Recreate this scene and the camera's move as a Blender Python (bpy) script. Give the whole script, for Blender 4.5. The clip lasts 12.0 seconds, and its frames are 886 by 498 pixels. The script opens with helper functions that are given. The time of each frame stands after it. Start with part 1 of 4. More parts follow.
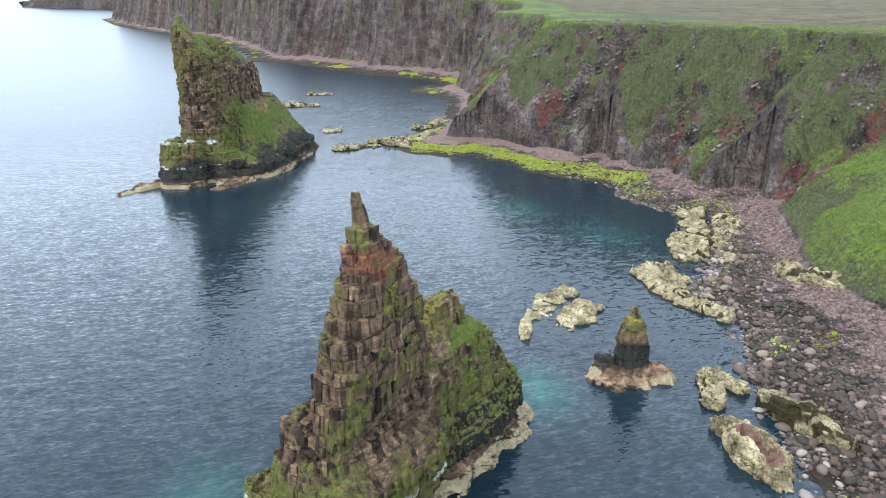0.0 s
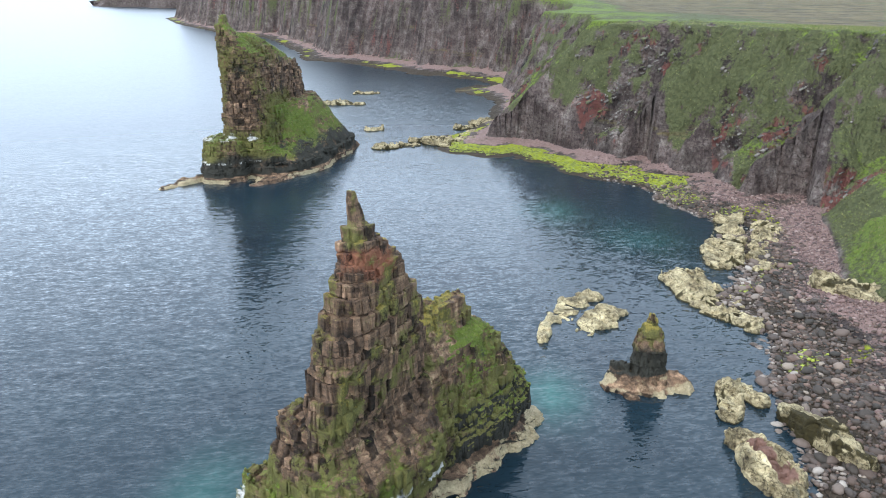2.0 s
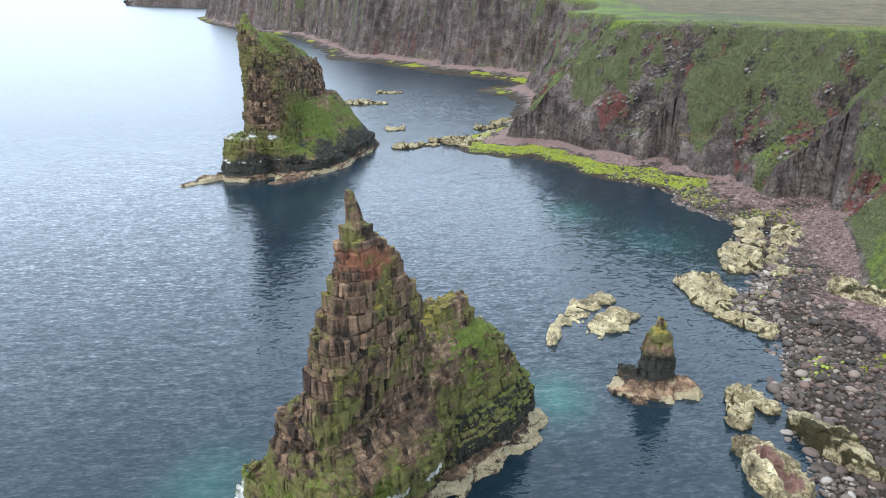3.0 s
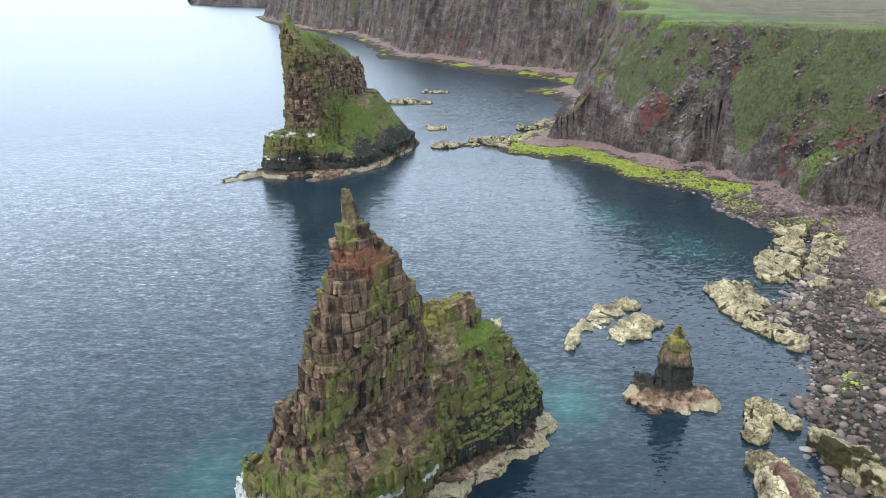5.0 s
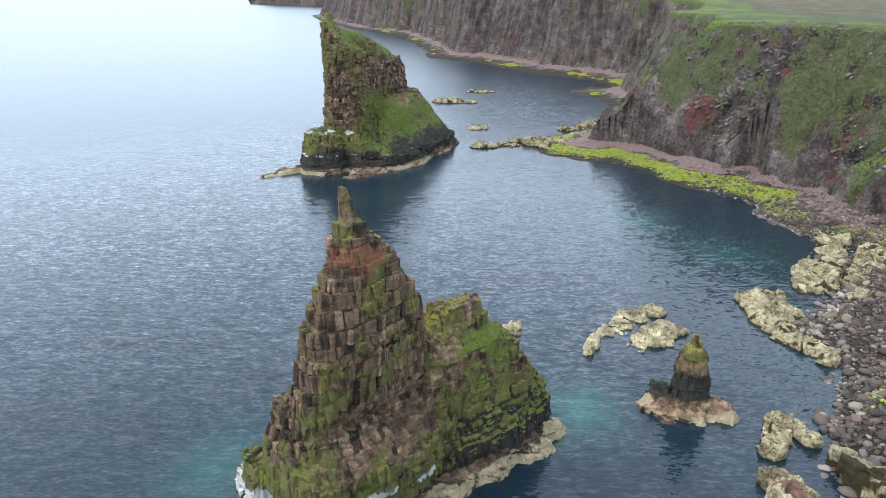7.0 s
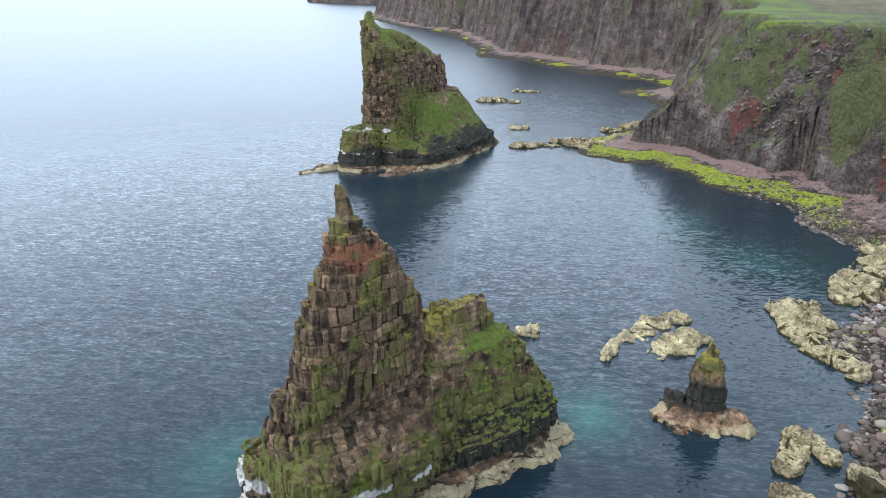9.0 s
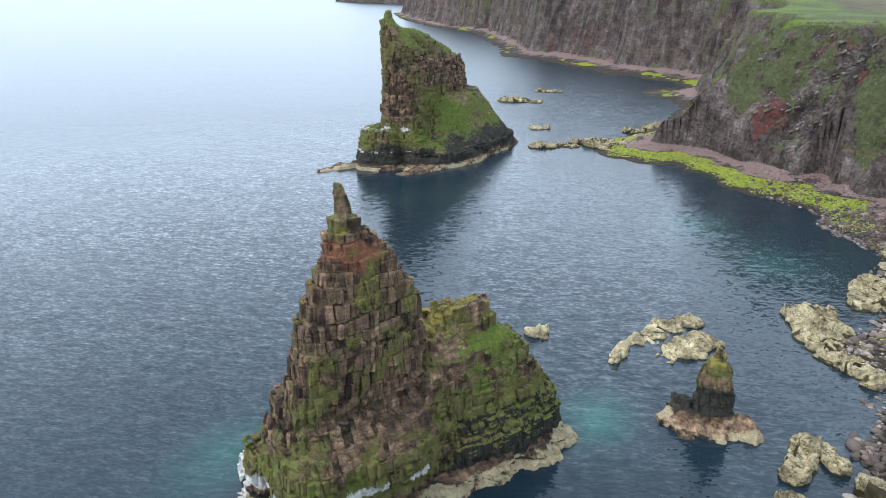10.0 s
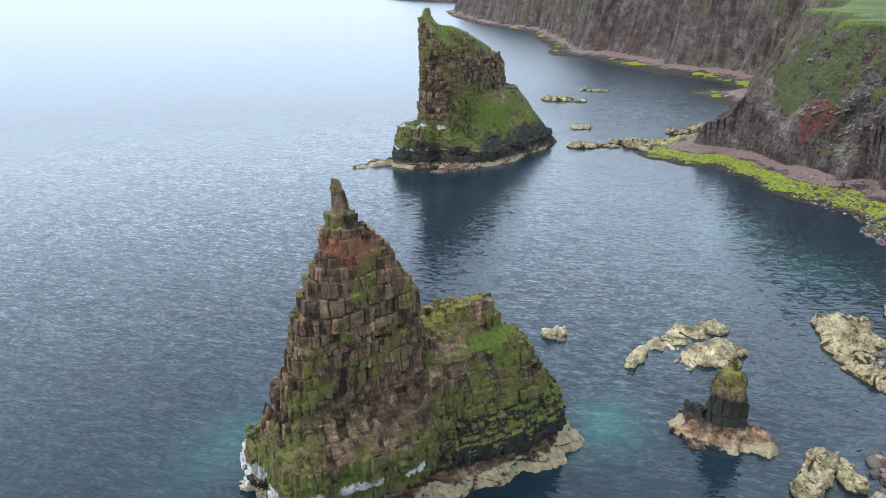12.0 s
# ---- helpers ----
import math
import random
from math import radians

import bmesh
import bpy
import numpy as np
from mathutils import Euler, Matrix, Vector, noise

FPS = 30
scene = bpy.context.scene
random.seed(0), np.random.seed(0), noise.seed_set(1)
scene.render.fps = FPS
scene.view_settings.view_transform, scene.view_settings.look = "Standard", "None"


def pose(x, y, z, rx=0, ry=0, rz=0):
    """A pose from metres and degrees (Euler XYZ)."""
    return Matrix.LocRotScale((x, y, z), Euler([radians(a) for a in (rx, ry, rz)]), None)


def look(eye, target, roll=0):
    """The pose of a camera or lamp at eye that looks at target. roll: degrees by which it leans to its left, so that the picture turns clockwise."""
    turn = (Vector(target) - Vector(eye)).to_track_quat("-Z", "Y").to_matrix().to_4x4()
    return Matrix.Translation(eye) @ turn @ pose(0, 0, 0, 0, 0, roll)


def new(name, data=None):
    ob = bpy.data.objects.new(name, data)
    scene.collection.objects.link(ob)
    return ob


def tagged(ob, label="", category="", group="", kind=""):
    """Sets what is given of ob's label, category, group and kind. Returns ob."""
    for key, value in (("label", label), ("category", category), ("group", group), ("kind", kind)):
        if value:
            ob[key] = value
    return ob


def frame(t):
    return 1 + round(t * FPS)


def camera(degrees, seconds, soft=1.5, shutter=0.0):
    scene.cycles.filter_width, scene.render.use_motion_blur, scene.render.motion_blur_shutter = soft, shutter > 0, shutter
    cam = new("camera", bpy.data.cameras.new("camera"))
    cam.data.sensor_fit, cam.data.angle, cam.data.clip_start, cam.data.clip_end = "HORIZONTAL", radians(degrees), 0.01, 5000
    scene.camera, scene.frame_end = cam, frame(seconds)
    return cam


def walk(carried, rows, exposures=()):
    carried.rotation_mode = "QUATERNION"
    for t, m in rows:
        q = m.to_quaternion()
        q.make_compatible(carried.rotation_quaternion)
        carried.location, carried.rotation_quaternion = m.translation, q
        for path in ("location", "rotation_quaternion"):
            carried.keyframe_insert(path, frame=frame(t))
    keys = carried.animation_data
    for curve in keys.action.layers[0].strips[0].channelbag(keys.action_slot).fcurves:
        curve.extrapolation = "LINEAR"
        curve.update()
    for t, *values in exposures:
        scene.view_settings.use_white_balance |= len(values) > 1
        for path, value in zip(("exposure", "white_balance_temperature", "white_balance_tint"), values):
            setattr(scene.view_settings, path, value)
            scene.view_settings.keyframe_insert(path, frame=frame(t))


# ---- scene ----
# ---------------------------------------------------------------- camera
cam = camera(64.0, 12.0, soft=1.0)
PATH = [
    (0.0, 0.112, -0.334, 69.517, 69.916, 0.957),
    (1.0, 3.438, -0.208, 69.582, 69.890, 3.138),
    (2.0, 6.738, 0.109, 69.638, 69.867, 5.325),
    (3.0, 10.009, 0.602, 69.685, 69.842, 7.515),
    (4.0, 13.247, 1.259, 69.722, 69.817, 9.705),
    (5.0, 16.449, 2.065, 69.751, 69.788, 11.894),
    (6.0, 19.613, 3.006, 69.770, 69.755, 14.077),
    (7.0, 22.735, 4.068, 69.780, 69.716, 16.253),
    (8.0, 25.811, 5.238, 69.780, 69.669, 18.419),
    (9.0, 28.840, 6.501, 69.772, 69.614, 20.572),
    (10.0, 31.818, 7.844, 69.754, 69.547, 22.709),
    (11.0, 34.742, 9.252, 69.727, 69.469, 24.827),
    (12.0, 37.609, 10.712, 69.691, 69.378, 26.925),
]
ROLL = 0.35
walk(cam, [(t, pose(x, y, z, tilt, 0, yaw) @ pose(0, 0, 0, 0, 0, ROLL)) for t, x, y, z, tilt, yaw in PATH],
     exposures=((0.0, 1.0), (6.0, 0.87), (12.0, 0.72)))

# ---------------------------------------------------------------- light
SUN_UP, SUN_TURN = 52.0, 140.0       # degrees; turn to the left of +y
world = bpy.data.worlds.new("overcast_sky")
scene.world = world
world.use_nodes = True
wn = world.node_tree
sky = wn.nodes.new("ShaderNodeTexSky")
sky.sky_type, sky.sun_disc = "NISHITA", False
sky.sun_elevation, sky.sun_rotation = radians(SUN_UP), radians(-SUN_TURN)
sky.air_density, sky.dust_density, sky.ozone_density = 1.0, 1.5, 1.0
veil = wn.nodes.new("ShaderNodeMix")       # a thin even cloud cover in front of the clear sky
veil.data_type = "RGBA"
veil.inputs[0].default_value = 0.95
wn.links.new(sky.outputs[0], veil.inputs[6])
up_dir = wn.nodes.new("ShaderNodeSeparateXYZ")        # the cloud thins to a bright rim along the horizon
wn.links.new(wn.nodes.new("ShaderNodeTexCoord").outputs["Generated"], up_dir.inputs[0])
cover = wn.nodes.new("ShaderNodeMapRange")
cover.inputs["To Min"].default_value, cover.inputs["To Max"].default_value = 1.5, 0.8
height = wn.nodes.new("ShaderNodeMath")
height.operation, height.use_clamp = "POWER", True
height.inputs[1].default_value = 0.7
wn.links.new(up_dir.outputs[2], height.inputs[0])
wn.links.new(height.outputs[0], cover.inputs["Value"])
tint = wn.nodes.new("ShaderNodeVectorMath")
tint.operation = "SCALE"
tint.inputs[0].default_value = (8.3, 10.0, 12.3)
wn.links.new(cover.outputs[0], tint.inputs["Scale"])
wn.links.new(tint.outputs[0], veil.inputs[7])
back = wn.nodes["Background"]
wn.links.new(veil.outputs[2], back.inputs["Color"])
back.inputs["Strength"].default_value = 0.12

sun = new("sun", bpy.data.lights.new("sun", "SUN"))
sun.data.energy, sun.data.angle, sun.data.color = 1.5, radians(40), (1.0, 0.97, 0.92)
a, e = radians(SUN_TURN), radians(SUN_UP)
sun.matrix_world = look((0, 0, 200), Vector((0, 0, 200)) - Vector((-math.sin(a) * math.cos(e), math.cos(a) * math.cos(e), math.sin(e))))

# ---------------------------------------------------------------- numeric tools
RNG = np.random.RandomState(7)
PERM = RNG.permutation(256).astype(np.int32)
PERM = np.concatenate([PERM, PERM, PERM])
VALUE = RNG.rand(256).astype(np.float32)


def lattice(i, j, k):
    return VALUE[PERM[PERM[PERM[i & 255] + (j & 255)] + (k & 255)]]


def vnoise(x, y, z, seed=0):
    """Smooth value noise in -1..1."""
    x, y, z = (np.asarray(v, np.float32) for v in np.broadcast_arrays(x, y, z))
    i, j, k = np.floor(x).astype(np.int32), np.floor(y).astype(np.int32), np.floor(z).astype(np.int32)
    u, v, w = x - i, y - j, z - k
    u, v, w = u * u * (3 - 2 * u), v * v * (3 - 2 * v), w * w * (3 - 2 * w)
    k = k + seed * 17
    i = i + seed * 5

    def row(dj, dk):
        p, q = lattice(i, j + dj, k + dk), lattice(i + 1, j + dj, k + dk)
        return p + (q - p) * u
    a0, a1 = row(0, 0), row(1, 0)
    b0, b1 = row(0, 1), row(1, 1)
    a0 = a0 + (a1 - a0) * v
    b0 = b0 + (b1 - b0) * v
    return (a0 + (b0 - a0) * w) * 2 - 1


def fbm(x, y, z, size, octaves=3, seed=0):
    total, amp, s = 0.0, 1.0, 1.0 / size
    for n in range(octaves):
        total = total + amp * vnoise(x * s, y * s, z * s, seed + n)
        amp, s = amp * 0.5, s * 2.03
    return total


def smooth(e0, e1, v):
    t = np.clip((v - e0) / (e1 - e0), 0, 1)
    return t * t * (3 - 2 * t)


def blend_min(p, q, k):
    h = np.clip(0.5 + 0.5 * (q - p) / k, 0, 1)
    return q + (p - q) * h - k * h * (1 - h)


def mesh_from(name, verts, faces, soft=True):
    me = bpy.data.meshes.new(name)
    me.vertices.add(len(verts))
    me.vertices.foreach_set("co", np.ascontiguousarray(verts, np.float32).ravel())
    me.loops.add(faces.size)
    me.loops.foreach_set("vertex_index", np.ascontiguousarray(faces, np.int32).ravel())
    me.polygons.add(len(faces))
    me.polygons.foreach_set("loop_start", np.arange(0, faces.size, faces.shape[1], dtype=np.int32))
    me.polygons.foreach_set("use_smooth", np.full(len(faces), soft))
    me.update(calc_edges=True)
    me.validate()
    return me


def normals_of(verts, faces):
    p = verts[faces]
    n = np.cross(p[:, 2] - p[:, 0], p[:, 3] - p[:, 1])
    out = np.zeros_like(verts)
    for c in range(4):
        for ax in range(3):
            out[:, ax] += np.bincount(faces[:, c], n[:, ax], len(verts))
    return out / np.maximum(np.linalg.norm(out, axis=1, keepdims=True), 1e-9)


def paint(me, name, values):
    """A mask for the material: where grass, stain or moss grows, and where shade is put into the colour."""
    at = me.attributes.new(name, "FLOAT", "POINT")
    at.data.foreach_set("value", np.ascontiguousarray(np.clip(values, 0, 1), np.float32))


def surface_nets(f, origin, h):
    """The skin f = 0 of a field on a regular grid, negative inside, as quads."""
    s = f < 0
    nx, ny, nz = f.shape
    corner = [(i, j, k) for i in (0, 1) for j in (0, 1) for k in (0, 1)]
    count = np.zeros((nx - 1, ny - 1, nz - 1), np.int8)
    for i, j, k in corner:
        count += s[i:nx - 1 + i, j:ny - 1 + j, k:nz - 1 + k]
    ci, cj, ck = np.nonzero((count > 0) & (count < 8))
    index = np.full(count.shape, -1, np.int32)
    index[ci, cj, ck] = np.arange(len(ci))
    val = [f[ci + i, cj + j, ck + k] for i, j, k in corner]
    acc, num = np.zeros((len(ci), 3), np.float32), np.zeros(len(ci), np.float32)
    for m in range(8):
        for n in range(m + 1, 8):
            d = np.subtract(corner[n], corner[m])
            if np.abs(d).sum() != 1:
                continue
            cross = (val[m] < 0) != (val[n] < 0)
            t = val[m] / np.where(cross, val[m] - val[n], 1)
            acc += np.where(cross[:, None], np.array(corner[m], np.float32) + t[:, None] * d.astype(np.float32), 0)
            num += cross
    verts = (acc / num[:, None] + np.stack([ci, cj, ck], 1)) * h + np.array(origin, np.float32)
    quads = []
    for ax in range(3):
        lo = [slice(1, -1)] * 3
        lo[ax] = slice(0, -1)
        hi = list(lo)
        hi[ax] = slice(1, None)
        a_, b_ = s[tuple(lo)], s[tuple(hi)]
        pts = np.nonzero(a_ != b_)
        ins = a_[pts]
        base = [p + (0 if n == ax else 1) for n, p in enumerate(pts)]
        u, v = (ax + 1) % 3, (ax + 2) % 3

        def cell(du, dv):
            c = list(base)
            c[u], c[v] = c[u] - du, c[v] - dv
            return index[tuple(c)]
        q = np.stack([cell(1, 1), cell(0, 1), cell(0, 0), cell(1, 0)], 1)
        q[~ins] = q[~ins][:, ::-1]
        quads.append(q)
    faces = np.concatenate(quads)
    return verts.astype(np.float32), faces[(faces >= 0).all(1)]


def column(x, y, z, levels):
    """The field of a rock body given by sections: z, centre x, y, half length, half width, turn, squareness."""
    lv = np.array(levels, float)
    cx, cy, la, lb, turn, sq = (np.interp(z, lv[:, 0], lv[:, n]).astype(np.float32) for n in range(1, 7))
    c, s_ = np.cos(np.radians(turn)), np.sin(np.radians(turn))
    dx, dy = x - cx, y - cy
    p = np.abs(c * dx + s_ * dy) / la
    q = np.abs(c * dy - s_ * dx) / lb
    r = np.maximum((p ** sq + q ** sq) ** (1 / sq), 1e-3)
    slope = np.sqrt((p / r) ** (2 * sq - 2) / la ** 2 + (q / r) ** (2 * sq - 2) / lb ** 2)
    d = (r - 1) / np.maximum(slope, 1e-3)
    return np.maximum(d, (z - lv[-1, 0]) * 0.8)


def blocks(x, y, z, turn, size, tall, depth, dip=(0.0, 0.0), seed=0, tone=False):
    """Relief of bedded, jointed sandstone: layers of uneven thickness, cut by upright joints into blocks."""
    c, s_ = math.cos(radians(turn)), math.sin(radians(turn))
    wx, wy = fbm(x, y, z, 6.0, 2, seed + 40) * 0.5, fbm(x, y, z, 6.0, 2, seed + 50) * 0.5
    w = (z + dip[0] * x + dip[1] * y + fbm(x, y, z, 9.0, 2, seed + 60) * 0.5) / tall
    w = w + 0.35 * np.sin(w * 1.7)
    k = np.floor(w).astype(np.int32)
    kk = np.floor(w / 3.0).astype(np.int32)
    u = (c * (x + wx) + s_ * (y + wy)) / size
    v = (c * (y + wy) - s_ * (x + wx)) / size
    u = u + VALUE[(kk * 7 + 3) & 255]
    v = v + VALUE[(kk * 13 + 5) & 255]
    u, v = u + 0.25 * np.sin(u * 2.3), v + 0.25 * np.sin(v * 1.9)
    iu, iv = np.floor(u).astype(np.int32), np.floor(v).astype(np.int32)
    block = lattice(iu, iv, kk + seed) - 0.5
    big = lattice(iu // 3, iv // 3, kk // 2 + seed + 9) - 0.5
    layer = lattice(k, kk * 0 + seed, k * 0 + 3) - 0.5
    if tone:
        return 0.5 + 0.62 * block + 0.38 * layer
    fu, fv, fw = u - iu, v - iv, w - k
    joint = 1 - smooth(0.03, 0.16, np.minimum(np.minimum(fu, 1 - fu), np.minimum(fv, 1 - fv)) * size)
    bed = 1 - smooth(0.02, 0.13, np.minimum(fw, 1 - fw) * tall)
    tier = w / 3.0 - kk
    step = 1 - smooth(0.02, 0.2, np.minimum(tier, 1 - tier) * tall * 3)
    return depth * (1.1 * block + 0.6 * big + 0.3 * layer) + depth * np.maximum(np.maximum(0.5 * joint, 0.2 * bed), 0.42 * step)


def joined(x, y, z, bodies, soften):
    f = np.full(np.broadcast_shapes(x.shape, y.shape, z.shape), 9.0, np.float32)
    for levels in bodies:
        f = blend_min(f, column(x, y, z, levels).astype(np.float32), soften)
    return f


def rock_body(name, box, h, bodies, soften, relief, band=3.0):
    """One rock: bodies joined into one field, broken up by its relief, as a single skin; found roughly first, then finely along the skin."""
    lo = np.array([p for p, q in box], np.float32)
    size = [int(math.ceil((q - p) / (2 * h))) + 1 for p, q in box]
    xs, ys, zs = (lo[n] + 2 * h * np.arange(size[n], dtype=np.float32) for n in range(3))
    f = joined(xs[:, None, None], ys[None, :, None], zs[None, None, :], bodies, soften)
    near = np.nonzero(np.abs(f) < band)
    f[near] += relief(xs[near[0]], ys[near[1]], zs[near[2]]).astype(np.float32)
    s = f < 0
    skin = np.zeros(s.shape, bool)
    for ax in range(3):
        p, q = [slice(None)] * 3, [slice(None)] * 3
        p[ax], q[ax] = slice(0, -1), slice(1, None)
        edge = s[tuple(p)] != s[tuple(q)]
        skin[tuple(p)] |= edge
        skin[tuple(q)] |= edge
    for ax in range(3):
        p, q = [slice(None)] * 3, [slice(None)] * 3
        p[ax], q[ax] = slice(0, -1), slice(1, None)
        grown = skin.copy()
        grown[tuple(p)] |= skin[tuple(q)]
        grown[tuple(q)] |= skin[tuple(p)]
        skin = grown
    fine = np.where(s, np.float32(-1), np.float32(1))
    for ax in range(3):
        fine, skin = np.repeat(fine, 2, ax), np.repeat(skin, 2, ax)
    near = np.nonzero(skin)
    px, py, pz = (lo[n] + h * near[n].astype(np.float32) for n in range(3))
    fine[near] = joined(px, py, pz, bodies, soften) + relief(px, py, pz).astype(np.float32)
    fine[:, :, 0] = 1.0
    verts, faces = surface_nets(fine, lo, h)
    # drop crumbs that hang free of the main body
    label = np.arange(len(verts))
    while True:
        low = label[faces].min(1)
        then = label.copy()
        for c in range(4):
            np.minimum.at(then, faces[:, c], low)
        then = then[then]
        if (then == label).all():
            break
        label = then
    sizes = np.bincount(label[faces[:, 0]], minlength=len(verts))
    faces = faces[sizes[label[faces[:, 0]]] > 0.04 * len(faces)]
    used, inv = np.unique(faces, return_inverse=True)
    return verts[used], inv.reshape(faces.shape)


def chamfered_block():
    """A unit block with chamfered edges: corners, triangles, and the way each corner faces."""
    bm = bmesh.new()
    bmesh.ops.create_cube(bm, size=2.0)
    bmesh.ops.bevel(bm, geom=bm.edges[:], offset=0.13, segments=1, affect="EDGES")
    bmesh.ops.triangulate(bm, faces=bm.faces[:])
    bm.normal_update()
    v, n = np.array([p.co[:] for p in bm.verts]), np.array([p.normal[:] for p in bm.verts])
    f = np.array([[p.index for p in t.verts] for t in bm.faces])
    bm.free()
    return v, f, n


BLOCK_V, BLOCK_F, BLOCK_N = chamfered_block()


def masonry(bodies, soften, macro, centre, reach, turn, widths, heights, dip, span, seed, steep=0.72):
    """Jointed sandstone: the blocks, tier upon tier, that make up the outer skin of the bodies. Gives their corners, normals and middles."""
    r = np.random.RandomState(seed)
    c, s_ = math.cos(radians(turn)), math.sin(radians(turn))
    rows, w = [], span[0]

    def field(x, y, z):
        return joined(x, y, z, bodies, soften) + macro(x, y, z)
    while w < span[1]:
        tall = r.uniform(*heights)
        cuts = [np.cumsum(r.uniform(*widths, int(2 * reach / widths[0]))) - reach for _ in range(2)]
        (cu, du), (cv, dv) = [((q[1:] + q[:-1]) / 2, (q[1:] - q[:-1]) / 2) for q in cuts]
        U, V = (g.ravel() for g in np.meshgrid(cu, cv, indexing="ij"))
        hu, hv = (g.ravel() for g in np.meshgrid(du, dv, indexing="ij"))
        x, y = centre[0] + c * U - s_ * V, centre[1] + s_ * U + c * V
        z = w + tall / 2 - dip[0] * (x - centre[0]) - dip[1] * (y - centre[1])
        f = field(x, y, z)
        on = (f < 0.12 * widths[0]) & (f > -0.75 * widths[1])
        rows.append(np.stack([x, y, z, hu, hv, 0 * x + tall / 2], 1)[on])
        w += tall
    rows = np.concatenate(rows)
    x, y, z = rows[:, 0], rows[:, 1], rows[:, 2]
    e_, f0 = 0.3, field(x, y, z)
    g = np.stack([field(x + e_, y, z) - f0, field(x, y + e_, z) - f0, field(x, y, z + e_) - f0], 1)
    g /= np.maximum(np.linalg.norm(g, axis=1, keepdims=True), 1e-6)
    on = (g[:, 2] < steep) & (r.rand(len(x)) > 0.05)
    rows, g, f0 = rows[on], g[on], f0[on]
    n = len(rows)
    half = rows[:, 3:] * r.uniform(0.87, 0.99, (n, 3))
    inset = np.minimum(rows[:, 3], rows[:, 4]) * 0.8
    mid = rows[:, :3] + g * (1, 1, 0) * (r.normal(0.0, 0.1, n) * widths[1] - 0.8 * (f0 + inset))[:, None]
    mid[:, 2] += 0.4 * widths[1] * fbm(mid[:, 0], mid[:, 1], mid[:, 2], 5 * widths[1], 2, seed + 5)
    a_ = radians(turn) + r.normal(0, 0.09, n)
    t = BLOCK_V[None] * half[:, None]
    lean = r.normal(0, 0.05, (n, 2))
    t[:, :, 0] += lean[:, :1] * t[:, :, 2]
    t[:, :, 1] += lean[:, 1:] * t[:, :, 2]
    t[:, :, 2] += lean[:, 1:] * t[:, :, 0]
    ca, sa = np.cos(a_)[:, None], np.sin(a_)[:, None]

    def spun(p):
        return np.stack([ca * p[:, :, 0] - sa * p[:, :, 1], sa * p[:, :, 0] + ca * p[:, :, 1], p[:, :, 2]], 2)
    v = spun(t) + mid[:, None]
    flat = v.reshape(-1, 3)
    for ax in range(3):
        v[:, :, ax] += (0.15 * widths[1] * fbm(flat[:, 0], flat[:, 1], flat[:, 2], 0.8 * widths[1], 2, seed + ax)).reshape(n, -1)
    return v, 0.35 * spun(np.repeat(BLOCK_N[None], n, 0)) + 0.65 * g[:, None], mid


def lay_blocks(part_of, foot, made, masks, mat, single, seed):
    """The blocks as pieces of the parts of a rock: single ones where told, the rest of each part joined."""
    v, nrm_, mid = made
    r = np.random.RandomState(seed)
    per = v.shape[1]
    painted = masks(v.reshape(-1, 3), nrm_.reshape(-1, 3))
    painted["tone"] = np.repeat(np.clip(r.normal(0.47, 0.2, len(v)), 0.1, 0.95), per)

    def piece(name, ids, parent):
        pts = v[ids].reshape(-1, 3) - np.array(foot)
        faces = (BLOCK_F[None] + per * np.arange(len(ids))[:, None, None]).reshape(-1, 3)
        me = mesh_from(name, pts, faces, False)
        for key, values in painted.items():
            paint(me, key, values.reshape(-1, per)[ids].ravel())
        me.materials.append(mat)
        ob = new(name, me)
        ob.parent = parent
        return ob
    owner, solo = single(mid)
    for title, parent in part_of.items():
        mine = np.nonzero(owner == title)[0]
        alone = mine[solo[mine]][:300]
        for i in alone:
            piece("rock_block", [i], parent)
        rest = np.setdiff1d(mine, alone)
        if len(rest):
            tagged(piece("jointed_rock", rest, parent), kind="stuff")


# ---------------------------------------------------------------- materials
def material(name):
    m = bpy.data.materials.new(name)
    m.use_nodes = True
    return m, m.node_tree, m.node_tree.nodes["Principled BSDF"]


def node(nt, kind, **values):
    n = nt.nodes.new(kind)
    for key, value in values.items():
        n.inputs[key.replace("_", " ")].default_value = value
    return n


def noise_tex(nt, vec, scale, detail=6.0, rough=0.6):
    n = node(nt, "ShaderNodeTexNoise", Scale=scale, Detail=detail, Roughness=rough)
    nt.links.new(vec, n.inputs["Vector"])
    return n.outputs["Fac"]


def stretched(nt, vec, sx, sy, sz):
    n = node(nt, "ShaderNodeMapping", Scale=(sx, sy, sz))
    nt.links.new(vec, n.inputs["Vector"])
    return n.outputs["Vector"]


def ramp(nt, fac, stops):
    n = nt.nodes.new("ShaderNodeValToRGB")
    el = n.color_ramp.elements
    while len(el) < len(stops):
        el.new(0.5)
    for e_, (at, col) in zip(el, stops):
        e_.position, e_.color = at, (*col, 1)
    nt.links.new(fac, n.inputs["Fac"])
    return n.outputs["Color"]


def mix(nt, fac, p, q, kind="MIX"):
    n = nt.nodes.new("ShaderNodeMix")
    n.data_type, n.blend_type = "RGBA", kind
    for value, socket in ((fac, n.inputs[0]), (p, n.inputs[6]), (q, n.inputs[7])):
        if isinstance(value, bpy.types.NodeSocket):
            nt.links.new(value, socket)
        else:
            socket.default_value = value if isinstance(value, float) else (*value, 1)
    return n.outputs[2]


